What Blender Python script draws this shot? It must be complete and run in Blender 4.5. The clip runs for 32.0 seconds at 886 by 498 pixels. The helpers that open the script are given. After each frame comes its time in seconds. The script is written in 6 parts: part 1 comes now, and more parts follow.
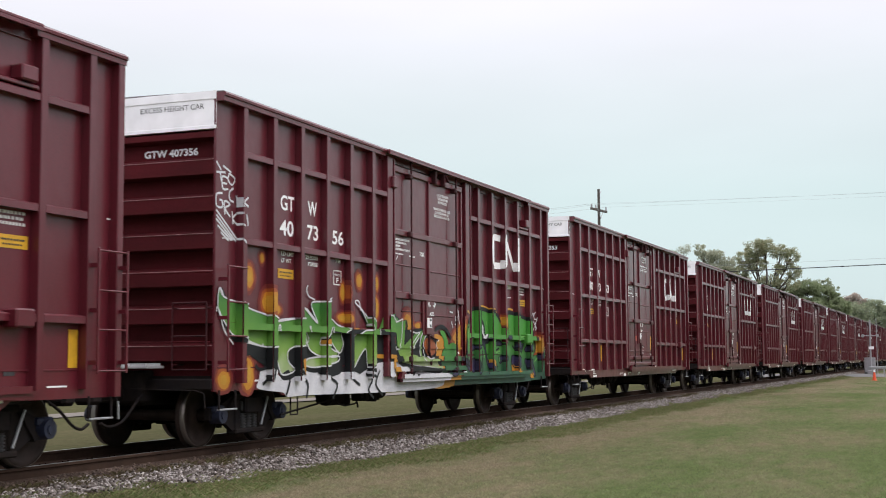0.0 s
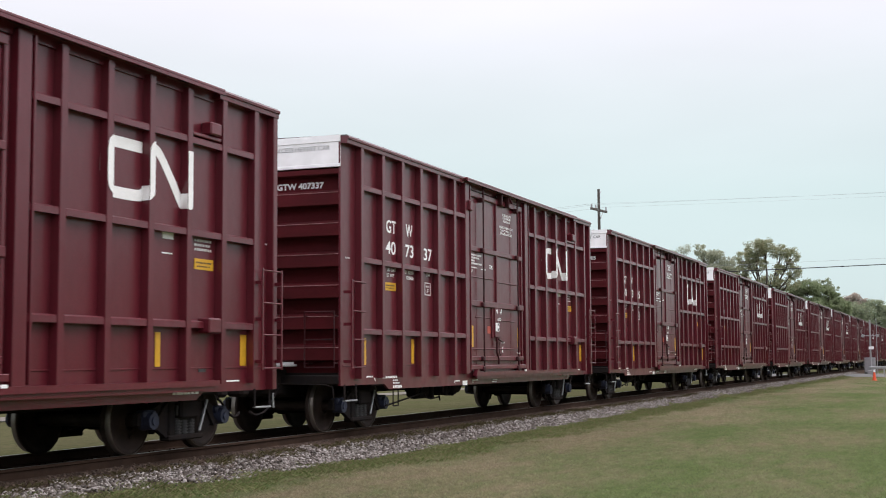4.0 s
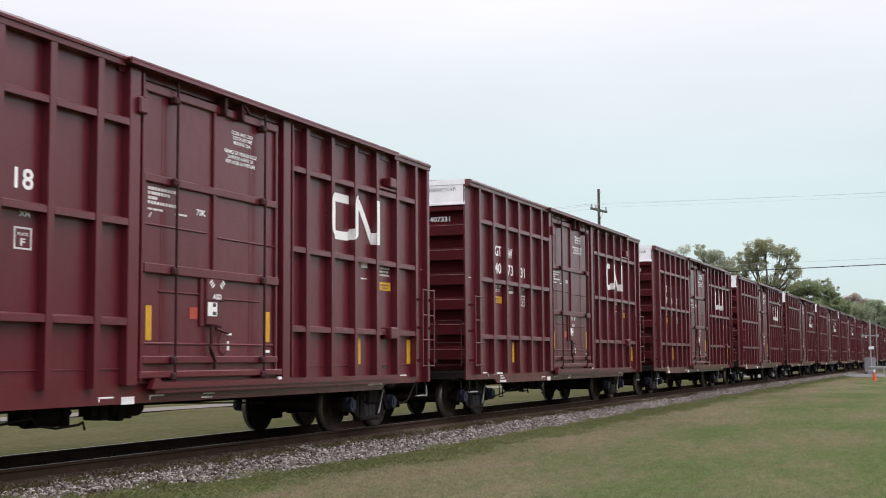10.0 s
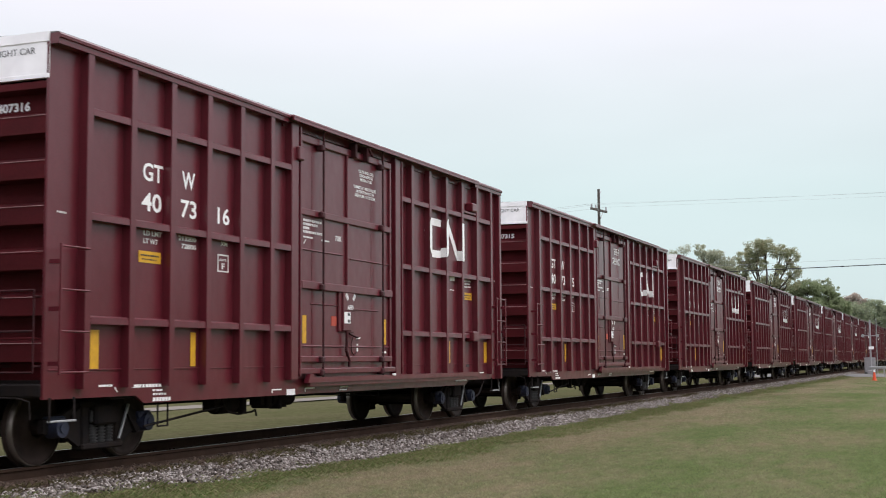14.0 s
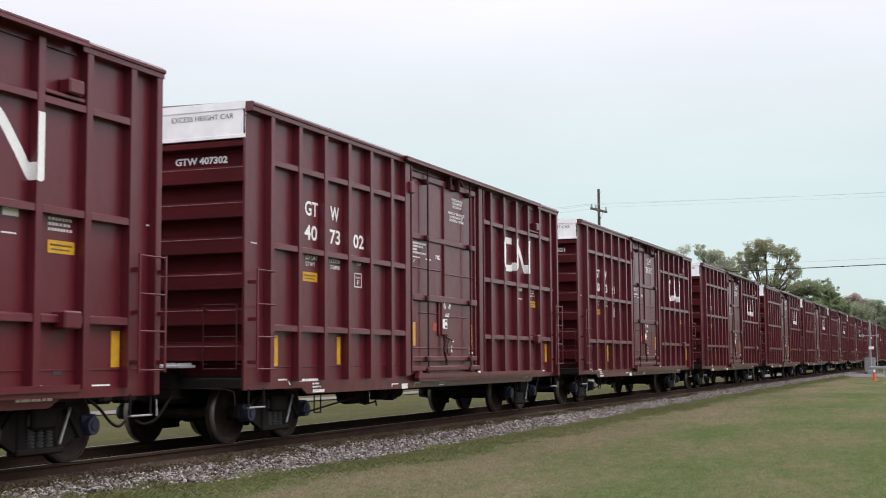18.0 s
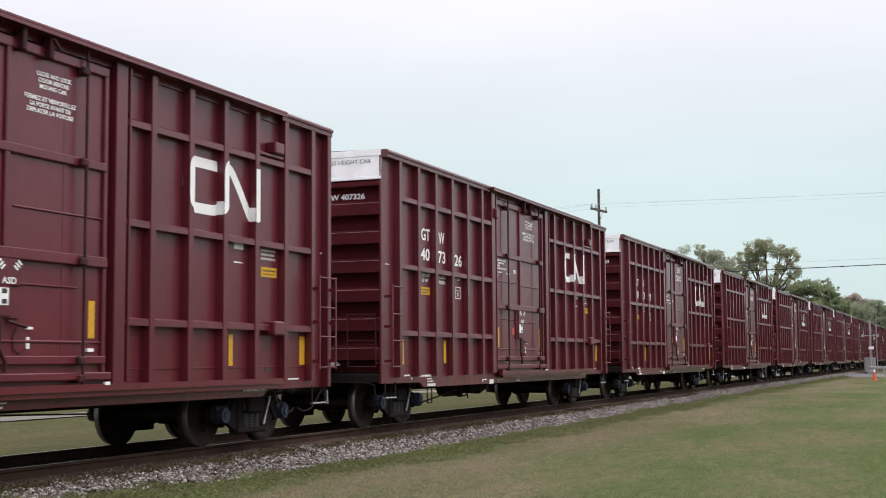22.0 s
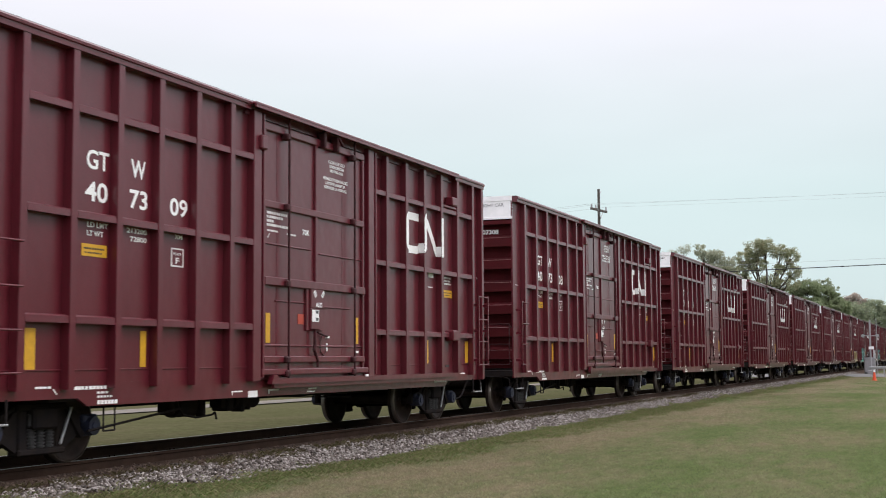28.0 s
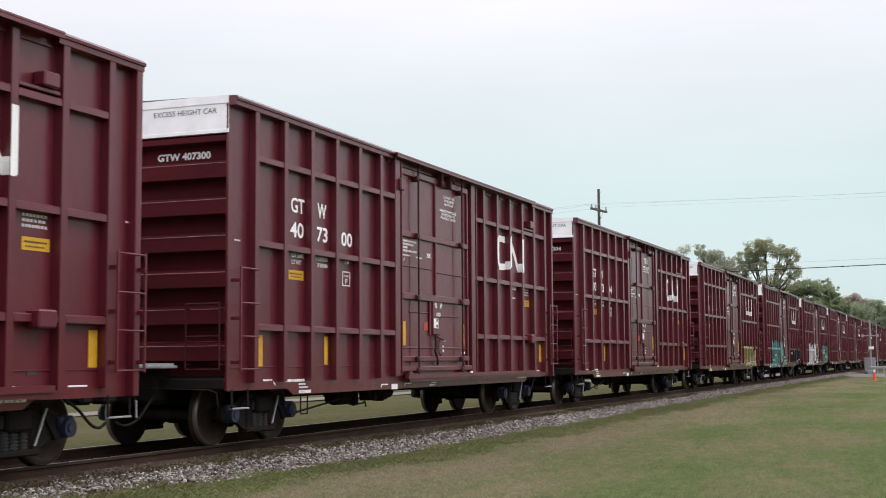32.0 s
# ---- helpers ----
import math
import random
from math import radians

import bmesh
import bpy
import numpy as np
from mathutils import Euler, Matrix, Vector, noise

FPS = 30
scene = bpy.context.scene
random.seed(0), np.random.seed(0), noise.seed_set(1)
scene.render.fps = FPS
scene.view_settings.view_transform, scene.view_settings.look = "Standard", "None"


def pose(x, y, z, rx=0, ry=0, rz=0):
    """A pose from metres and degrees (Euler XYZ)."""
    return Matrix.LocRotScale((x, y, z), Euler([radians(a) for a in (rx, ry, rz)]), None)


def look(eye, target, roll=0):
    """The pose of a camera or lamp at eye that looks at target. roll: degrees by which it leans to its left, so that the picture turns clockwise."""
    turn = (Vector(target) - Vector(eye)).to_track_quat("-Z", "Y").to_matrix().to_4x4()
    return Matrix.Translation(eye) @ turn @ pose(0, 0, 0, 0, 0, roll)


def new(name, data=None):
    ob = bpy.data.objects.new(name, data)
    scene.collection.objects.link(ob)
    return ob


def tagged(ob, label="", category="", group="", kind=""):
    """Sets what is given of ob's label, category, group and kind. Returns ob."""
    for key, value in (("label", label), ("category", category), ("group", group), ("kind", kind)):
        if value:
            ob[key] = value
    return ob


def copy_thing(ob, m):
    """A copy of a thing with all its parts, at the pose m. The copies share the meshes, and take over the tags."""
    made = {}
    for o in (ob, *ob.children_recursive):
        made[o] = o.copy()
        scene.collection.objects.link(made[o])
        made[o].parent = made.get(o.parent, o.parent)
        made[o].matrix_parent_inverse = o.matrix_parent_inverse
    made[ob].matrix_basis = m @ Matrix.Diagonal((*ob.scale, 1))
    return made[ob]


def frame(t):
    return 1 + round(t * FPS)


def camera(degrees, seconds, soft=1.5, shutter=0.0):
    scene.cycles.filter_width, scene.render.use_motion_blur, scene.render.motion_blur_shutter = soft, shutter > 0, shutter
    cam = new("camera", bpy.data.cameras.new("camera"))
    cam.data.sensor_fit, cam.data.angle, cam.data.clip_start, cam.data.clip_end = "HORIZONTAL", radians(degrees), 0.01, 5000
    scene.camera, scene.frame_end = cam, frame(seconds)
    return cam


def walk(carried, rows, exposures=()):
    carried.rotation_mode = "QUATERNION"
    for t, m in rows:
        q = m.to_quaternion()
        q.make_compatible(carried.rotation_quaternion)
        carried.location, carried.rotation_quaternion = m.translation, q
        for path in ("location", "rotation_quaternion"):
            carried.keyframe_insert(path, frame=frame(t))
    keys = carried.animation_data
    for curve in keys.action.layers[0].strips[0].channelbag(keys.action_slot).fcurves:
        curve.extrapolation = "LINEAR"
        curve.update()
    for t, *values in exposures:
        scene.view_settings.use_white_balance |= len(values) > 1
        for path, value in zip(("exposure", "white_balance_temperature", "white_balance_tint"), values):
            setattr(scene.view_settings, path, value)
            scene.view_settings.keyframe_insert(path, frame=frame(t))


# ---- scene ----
# The train runs along the x axis, the middle of the track is y = 0, the rail tops are z = 0.
cam = camera(37.80, 32.0, soft=1.0, shutter=0.06)
EYE = Vector((0.0, -11.24, 1.247))
YAW, PITCH, ROLL = radians(21.843), radians(4.895), -0.36
AIM = EYE + 50 * Vector((math.cos(YAW) * math.cos(PITCH), math.sin(YAW) * math.cos(PITCH), math.sin(PITCH)))
walk(cam, [(0.0, look(EYE, AIM, ROLL)), (32.0, look(EYE, AIM, ROLL))])

CAR_PITCH, CAR_LEN = 17.84, 15.61
# play in the couplers: how far each car stands off its even place
PLAY = [-0.04, -0.03, -0.04, -0.03, 0.04, 0.12, 0.13, 0.13, 0.05, 0.05, 0.02, -0.03, 0.01, -0.03, -0.04, -0.06, -0.08, -0.09, -0.1, -0.18, -0.09, 0.1, 0.02, -0.02, 0.07, 0.05, 0.04, 0.03, 0.02, 0.03, 0.01, -0.02, -0.01, -0.01, -0.01, -0.01, -0.0, -0.0, -0.0, -0.0, -0.0]
# where the near end of the first boxcar stands: the train runs at 16.9 m/s and slows a little
TRAIN = [(t, -2.184 - 16.9101 * t + 0.006105 * t * t) for t in (0.5 * i for i in range(65))]
NUMBERS = ["", "56", "53", "32", "34", "37", "05", "07", "19", "28", "18", "31", "27", "25", "16", "15", "14", "13", "02", "21", "11",
           "22", "26", "29", "10", "12", "03", "09", "08", "20", "06", "00", "04"]
CARS = 41

# ---- light: a bright overcast day ----
SUN_EL, SUN_ROT = radians(48), radians(152)
world = bpy.data.worlds.new("overcast_sky")
scene.world = world
world.use_nodes = True
wn, wl = world.node_tree.nodes, world.node_tree.links
wn.clear()
w_out, w_bg = wn.new("ShaderNodeOutputWorld"), wn.new("ShaderNodeBackground")
w_sky = wn.new("ShaderNodeTexSky")
w_sky.sky_type, w_sky.sun_disc, w_sky.sun_elevation, w_sky.sun_rotation = "NISHITA", False, SUN_EL, SUN_ROT
w_tc, w_sep = wn.new("ShaderNodeTexCoord"), wn.new("ShaderNodeSeparateXYZ")
wl.new(w_tc.outputs["Generated"], w_sep.inputs[0])
# the cloud layer brightens towards the zenith
w_ramp = wn.new("ShaderNodeValToRGB")
w_ramp.color_ramp.elements[0].position, w_ramp.color_ramp.elements[0].color = 0.0, (0.675, 0.80, 0.815, 1)
w_ramp.color_ramp.elements[1].position, w_ramp.color_ramp.elements[1].color = 1.0, (3.1, 3.0, 3.2, 1)
for at, col in ((0.12, (0.72, 0.86, 0.875, 1)), (0.20, (0.87, 0.94, 0.985, 1)), (0.28, (1.05, 1.02, 1.12, 1)), (0.45, (1.54, 1.48, 1.62, 1))):
    e = w_ramp.color_ramp.elements.new(at)
    e.color = col
wl.new(w_sep.outputs["Z"], w_ramp.inputs[0])
w_no = wn.new("ShaderNodeTexNoise")
w_no.inputs["Scale"].default_value, w_no.inputs["Detail"].default_value = 2.3, 4
w_map = wn.new("ShaderNodeMapping")
w_map.inputs["Scale"].default_value = (1, 1, 3.5)
wl.new(w_tc.outputs["Generated"], w_map.inputs[0])
wl.new(w_map.outputs[0], w_no.inputs["Vector"])
w_mr = wn.new("ShaderNodeMapRange")
w_mr.inputs["From Min"].default_value, w_mr.inputs["From Max"].default_value = 0.3, 0.7
w_mr.inputs["To Min"].default_value, w_mr.inputs["To Max"].default_value = 0.95, 1.05
wl.new(w_no.outputs[0], w_mr.inputs[0])
w_mul = wn.new("ShaderNodeVectorMath")
w_mul.operation = "SCALE"
wl.new(w_ramp.outputs[0], w_mul.inputs[0])
wl.new(w_mr.outputs[0], w_mul.inputs["Scale"])
w_sc = wn.new("ShaderNodeVectorMath")
w_sc.operation = "SCALE"
w_sc.inputs["Scale"].default_value = 0.06
wl.new(w_sky.outputs[0], w_sc.inputs[0])
w_mix = wn.new("ShaderNodeMix")
w_mix.data_type = "RGBA"
w_mix.inputs["Factor"].default_value = 0.93
wl.new(w_sc.outputs[0], w_mix.inputs["A"])
wl.new(w_mul.outputs[0], w_mix.inputs["B"])
wl.new(w_mix.outputs["Result"], w_bg.inputs[0])
w_bg.inputs[1].default_value = 1.0
wl.new(w_bg.outputs[0], w_out.inputs[0])
sun_data = bpy.data.lights.new("sun", "SUN")
sun_data.energy, sun_data.angle, sun_data.color = 1.0, radians(20), (1.0, 0.96, 0.9)
sun = new("sun", sun_data)
sun.matrix_world = look((0, 0, 60), (-14, 26, 60 - 33))
scene.view_settings.exposure = 0.0


# ---- materials ----
def material(name, base, rough=0.6, metal=0.0, second=None, scale=3.0, mix=0.5, grain=60.0, bump=0.1, bump_dist=0.004, spec=0.5, random_value=0.0,
             stretch=(1, 1, 1), rough_var=0.1, wave=0.0, coat=0.0):
    """A surface of two tones: large blotches of the second colour, fine grain, a little relief."""
    m = bpy.data.materials.new(name)
    m.use_nodes = True
    n, l = m.node_tree.nodes, m.node_tree.links
    b = n["Principled BSDF"]
    b.inputs["Metallic"].default_value, b.inputs["Specular IOR Level"].default_value = metal, spec
    b.inputs["Coat Weight"].default_value, b.inputs["Coat Roughness"].default_value = coat, 0.26
    tc = n.new("ShaderNodeTexCoord")
    mp = n.new("ShaderNodeMapping")
    mp.inputs["Scale"].default_value = stretch
    l.new(tc.outputs["Object"], mp.inputs[0])
    big, fine = n.new("ShaderNodeTexNoise"), n.new("ShaderNodeTexNoise")
    big.inputs["Scale"].default_value, big.inputs["Detail"].default_value, big.inputs["Roughness"].default_value = scale, 6, 0.62
    fine.inputs["Scale"].default_value, fine.inputs["Detail"].default_value = grain, 3
    l.new(mp.outputs[0], big.inputs["Vector"])
    l.new(tc.outputs["Object"], fine.inputs["Vector"])
    ramp = n.new("ShaderNodeMapRange")
    ramp.inputs["From Min"].default_value, ramp.inputs["From Max"].default_value = 0.35, 0.68
    ramp.inputs["To Max"].default_value = mix
    l.new(big.outputs[0], ramp.inputs[0])
    mx = n.new("ShaderNodeMix")
    mx.data_type = "RGBA"
    second = second or tuple(c * 0.7 for c in base)
    mx.inputs["A"].default_value, mx.inputs["B"].default_value = (*base, 1), (*second, 1)
    l.new(ramp.outputs[0], mx.inputs["Factor"])
    hs = n.new("ShaderNodeHueSaturation")
    l.new(mx.outputs["Result"], hs.inputs["Color"])
    va = n.new("ShaderNodeMapRange")
    va.inputs["To Min"].default_value, va.inputs["To Max"].default_value = 0.82, 1.18
    l.new(fine.outputs[0], va.inputs[0])
    if random_value:
        oi, ra, mu = n.new("ShaderNodeObjectInfo"), n.new("ShaderNodeMapRange"), n.new("ShaderNodeMath")
        ra.inputs["To Min"].default_value, ra.inputs["To Max"].default_value = 1 - random_value, 1 + random_value
        l.new(oi.outputs["Random"], ra.inputs[0])
        mu.operation = "MULTIPLY"
        l.new(va.outputs[0], mu.inputs[0])
        l.new(ra.outputs[0], mu.inputs[1])
        l.new(mu.outputs[0], hs.inputs["Value"])
    else:
        l.new(va.outputs[0], hs.inputs["Value"])
    l.new(hs.outputs[0], b.inputs["Base Color"])
    rr = n.new("ShaderNodeMapRange")
    rr.inputs["To Min"].default_value, rr.inputs["To Max"].default_value = rough - rough_var, min(1, rough + rough_var)
    l.new(big.outputs[0], rr.inputs[0])
    l.new(rr.outputs[0], b.inputs["Roughness"])
    bu = n.new("ShaderNodeBump")
    bu.inputs["Strength"].default_value, bu.inputs["Distance"].default_value = bump, bump_dist
    l.new(fine.outputs[0], bu.inputs["Height"])
    if wave:
        # pressed sheet is never quite flat
        wv, wb = n.new("ShaderNodeTexNoise"), n.new("ShaderNodeBump")
        wv.inputs["Scale"].default_value, wv.inputs["Detail"].default_value = 1.7, 2
        l.new(tc.outputs["Object"], wv.inputs["Vector"])
        wb.inputs["Strength"].default_value, wb.inputs["Distance"].default_value = wave, 0.08
        l.new(wv.outputs[0], wb.inputs["Height"])
        l.new(wb.outputs[0], bu.inputs["Normal"])
    l.new(bu.outputs[0], b.inputs["Normal"])
    return m


M_PAINT = material("oxide_red_paint", (0.112, 0.0090, 0.0180), 0.46, spec=0.24, second=(0.086, 0.0070, 0.0140), scale=0.9, mix=0.8, grain=35, bump=0.10, bump_dist=0.004,
                   stretch=(1, 1, 0.35), rough_var=0.07, random_value=0.05, wave=0.35, coat=0.8)
M_ROD = material("grimy_dark_red_steel", (0.062, 0.0100, 0.0140), 0.6, spec=0.25, second=(0.020, 0.0085, 0.0095), scale=5, mix=0.9)
# matte end paint, its red darkened for the shade between the cars
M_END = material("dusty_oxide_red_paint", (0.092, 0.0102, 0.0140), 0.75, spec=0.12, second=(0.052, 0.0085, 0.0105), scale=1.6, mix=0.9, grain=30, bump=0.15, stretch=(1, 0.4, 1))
M_WHITE = material("white_paint", (0.90, 0.90, 0.91), 0.5, second=(0.87, 0.87, 0.875), scale=0.8, mix=0.5, grain=3, bump=0.01)
M_LETTER = material("white_stencil_paint", (0.88, 0.88, 0.88), 0.5, second=(0.80, 0.79, 0.78), scale=9, mix=0.6)
M_FAINT = material("thin_white_stencil_paint", (0.72, 0.69, 0.69), 0.55, second=(0.5, 0.45, 0.45), scale=9, mix=0.7)
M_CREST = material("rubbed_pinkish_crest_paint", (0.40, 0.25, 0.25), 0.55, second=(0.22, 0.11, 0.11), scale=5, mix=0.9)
M_BLACK = material("black_paint", (0.03, 0.03, 0.032), 0.5)
M_YELLOW = material("yellow_reflective_tape", (0.66, 0.36, 0.018), 0.45, second=(0.48, 0.26, 0.02), scale=8, mix=0.7)
M_ORANGE = material("orange_decal", (0.42, 0.06, 0.035), 0.5)
M_STEEL = material("dark_cast_steel", (0.019, 0.0172, 0.0185), 0.85, metal=0.0, second=(0.030, 0.023, 0.020), scale=5, mix=0.8, grain=50, bump=0.3, spec=0.03)
M_GREYST = material("dusty_grey_steel", (0.04, 0.04, 0.043), 0.7, second=(0.018, 0.016, 0.016), scale=9, mix=0.9)
M_WHEEL = material("rusty_wheel_steel", (0.050, 0.034, 0.029), 0.6, metal=0.1, second=(0.022, 0.017, 0.015), scale=4, mix=0.9, spec=0.1)
M_ROOF = material("galvanised_roof_sheet", (0.11, 0.085, 0.09), 0.5, second=(0.07, 0.06, 0.06), scale=2, mix=0.8)
M_TREAD = material("polished_tread_steel", (0.24, 0.21, 0.19), 0.4, metal=0.7)
M_BLUE = material("faded_blue_bearing_paint", (0.020, 0.026, 0.062), 0.6, second=(0.016, 0.018, 0.028), scale=9, mix=0.8)
M_GRATE = material("galvanised_walkway", (0.6, 0.61, 0.62), 0.5, metal=0.3)
M_RUSTRAIL = material("rusty_rail_steel", (0.058, 0.036, 0.026), 0.95, second=(0.036, 0.023, 0.018), scale=3, mix=0.9, grain=40, spec=0.08)
M_SLEEPER = material("weathered_timber", (0.080, 0.053, 0.038), 0.95, spec=0.1, second=(0.05, 0.038, 0.03), scale=2, mix=0.8, grain=25, bump=0.5, random_value=0.25)
M_BED = material("fouled_brown_ballast", (0.075, 0.050, 0.037), 0.97, spec=0.08, second=(0.034, 0.023, 0.017), scale=1.6, mix=0.9, grain=30, bump=0.9, bump_dist=0.03)
M_ASPHALT = material("pale_worn_asphalt", (0.13, 0.13, 0.128), 0.9, second=(0.095, 0.095, 0.092), scale=0.8, mix=0.8, grain=40)
M_POLE = material("grey_weathered_pole", (0.10, 0.088, 0.078), 0.9, second=(0.06, 0.052, 0.046), scale=2, mix=0.8, stretch=(1, 1, 0.1))
M_CABLE = material("black_cable", (0.03, 0.032, 0.035), 0.6)
M_WIRE = material("grey_aluminium_wire", (0.46, 0.50, 0.51), 0.5)
M_GALV = material("galvanised_steel", (0.36, 0.37, 0.38), 0.45, metal=0.4, scale=6)
M_CONE = material("orange_cone_plastic", (0.75, 0.09, 0.03), 0.5, second=(0.6, 0.06, 0.02))
M_BAND = material("worn_rail_head", (0.17, 0.165, 0.16), 0.4, metal=0.7)




# ---- mesh helpers ----
class Form:
    """Collects boxes, rods and prisms into one mesh."""

    def __init__(self):
        self.v, self.f, self.mi, self.sm = [], [], [], []

    def add(self, v, f, mi=0, smooth=False):
        o = len(self.v)
        self.v += [tuple(p) for p in v]
        self.f += [tuple(i + o for i in q) for q in f]
        self.mi += [mi] * len(f)
        self.sm += [smooth] * len(f)
        return self

    def box(self, x0, x1, y0, y1, z0, z1, c=0.0, mi=0):
        """A box; c takes the edges off all round."""
        if c <= 0:
            v = [(x, y, z) for x in (x0, x1) for y in (y0, y1) for z in (z0, z1)]
            return self.add(v, [(0, 1, 3, 2), (4, 6, 7, 5), (0, 4, 5, 1), (2, 3, 7, 6), (0, 2, 6, 4), (1, 5, 7, 3)], mi)
        c = min(c, (x1 - x0) * 0.45, (y1 - y0) * 0.45, (z1 - z0) * 0.45)
        v, ix = [], {}
        for i, x in enumerate((x0, x1)):
            for j, y in enumerate((y0, y1)):
                for k, z in enumerate((z0, z1)):
                    dx, dy, dz = (1 - 2 * i) * c, (1 - 2 * j) * c, (1 - 2 * k) * c
                    for a, p in enumerate(((x, y + dy, z + dz), (x + dx, y, z + dz), (x + dx, y + dy, z))):
                        ix[i, j, k, a] = len(v)
                        v.append(p)
        f = []
        for s in (0, 1):
            for a, q in ((0, [(s, 0, 0), (s, 0, 1), (s, 1, 1), (s, 1, 0)]), (1, [(0, s, 0), (1, s, 0), (1, s, 1), (0, s, 1)]),
                         (2, [(0, 0, s), (0, 1, s), (1, 1, s), (1, 0, s)])):
                q = q if not s else q[::-1]
                f.append([ix[(*c3, a)] for c3 in q])
        for s in (0, 1):
            for r in (0, 1):
                f.append([ix[0, s, r, 1], ix[1, s, r, 1], ix[1, s, r, 2], ix[0, s, r, 2]])
                f.append([ix[s, 0, r, 0], ix[s, 1, r, 0], ix[s, 1, r, 2], ix[s, 0, r, 2]])
                f.append([ix[s, r, 0, 0], ix[s, r, 1, 0], ix[s, r, 1, 1], ix[s, r, 0, 1]])
        for i in (0, 1):
            for j in (0, 1):
                for k in (0, 1):
                    f.append([ix[i, j, k, 0], ix[i, j, k, 1], ix[i, j, k, 2]])
        return self.add(v, f, mi)

    def rod(self, a, b, r, n=8, r2=None, mi=0):
        a, b = Vector(a), Vector(b)
        r2 = r if r2 is None else r2
        d = (b - a).normalized()
        u = d.orthogonal().normalized()
        w = d.cross(u)
        v = []
        for p, rad in ((a, r), (b, r2)):
            v += [p + rad * (math.cos(2 * math.pi * i / n) * u + math.sin(2 * math.pi * i / n) * w) for i in range(n)]
        self.add(v, [(i, (i + 1) % n, n + (i + 1) % n, n + i) for i in range(n)], mi, True)
        return self.add(v, [tuple(range(n))[::-1], tuple(range(n, 2 * n))], mi)

    def path(self, pts, r, n=6, mi=0):
        for a, b in zip(pts, pts[1:]):
            self.rod(a, b, r, n, mi=mi)
        return self

    def prism(self, outline, axis, t0, t1, mi=0):
        """An outline in the plane across the axis, drawn out from t0 to t1."""
        n = len(outline)
        put = {"x": lambda t, a, b: (t, a, b), "y": lambda t, a, b: (a, t, b), "z": lambda t, a, b: (a, b, t)}[axis]
        v = [put(t, a, b) for t in (t0, t1) for a, b in outline]
        return self.add(v, [tuple(range(n))[::-1], tuple(range(n, 2 * n))] + [(i, (i + 1) % n, n + (i + 1) % n, n + i) for i in range(n)], mi)

    def lathe(self, profile, axis_at, n=28, mi=0):
        """Rings of (radius, y) round a line along y through axis_at (x, z)."""
        v, m = [], len(profile)
        for i in range(n):
            a = 2 * math.pi * i / n
            v += [(axis_at[0] + r * math.cos(a), y, axis_at[1] + r * math.sin(a)) for r, y in profile]
        f = [(i * m + j, ((i + 1) % n) * m + j, ((i + 1) % n) * m + j + 1, i * m + j + 1) for i in range(n) for j in range(m - 1)]
        return self.add(v, f, mi, True)

    def mesh(self, name, *mats):
        me = bpy.data.meshes.new(name)
        me.from_pydata(self.v, [], self.f)
        for m in mats:
            me.materials.append(m)
        me.polygons.foreach_set("material_index", self.mi)
        me.polygons.foreach_set("use_smooth", self.sm)
        bm = bmesh.new()
        bm.from_mesh(me)
        bmesh.ops.recalc_face_normals(bm, faces=bm.faces)
        bm.to_mesh(me)
        bm.free()
        me.update()
        return me


def part(name, form, mats, parent=None, label="", at=None, kind=""):
    """Links a form (or a mesh) as one object, under a thing or a part where one is given."""
    mats = mats if isinstance(mats, (tuple, list)) else (mats,)
    ob = new(name, form.mesh(name, *mats) if isinstance(form, Form) else form)
    ob.parent = parent
    if at:
        ob.location = at
    return tagged(ob, label, kind=kind)


def thing(name, label, category, group="", at=(0, 0, 0), kind=""):
    ob = new(name)
    ob.location, ob.empty_display_size = at, 0.3
    return tagged(ob, label, category, group, kind)


LETTERS = {}


def letters(text, bold=0.02):
    """The flat triangles of a text in the built-in font, scaled to the unit square."""
    key = (text, bold)
    if key not in LETTERS:
        cu = bpy.data.curves.new("text", "FONT")
        cu.body, cu.resolution_u, cu.offset = text, 3, bold
        ob = new("text", cu)
        dg = bpy.context.evaluated_depsgraph_get()
        me = ob.evaluated_get(dg).to_mesh()
        me.calc_loop_triangles()
        co = np.array([v.co[:2] for v in me.vertices])
        tri = [tuple(t.vertices) for t in me.loop_triangles]
        lo, hi = co.min(0), co.max(0)
        LETTERS[key] = ((co - lo) / (hi - lo), tri)
        bpy.data.objects.remove(ob)
        bpy.data.curves.remove(cu)
    return LETTERS[key]


# ---- the boxcar ----
YO, YP, YD = -1.600, -1.480, -1.520          # planes of the posts, of the panels and of the door
RIB_W = 0.12
X0, X1 = 0.07, 15.60                        # the two ends of the body
RIBS = [0.65 + RIB_W / 2 + 0.888 * i for i in range(6)] + [10.48 + RIB_W / 2 + 0.886 * i for i in range(6)]
RAILS_Z = (4.27, 3.00, 1.75)      # horizontal stiffeners
DOOR0, DOOR1 = 6.05, 9.66


# rails, beams and posts of the doorway that stand out from it: x0, x1, z0, z1, y
LEDGES = ((6.35, 13.92, 0.905, 0.985, -1.645), (6.35, 13.92, 0.84, 0.905, -1.61), (6.0, 9.68, 1.035, 1.125, -1.61), (6.1, 9.6, 1.22, 1.32, -1.58), (6.1, 9.6, 1.4625, 1.4975, -1.54),
          (DOOR0 - 0.22, DOOR0 + 0.01, 0.95, 4.98, -1.595), (DOOR1 - 0.03, DOOR1 + 0.2, 0.95, 4.98, -1.595))


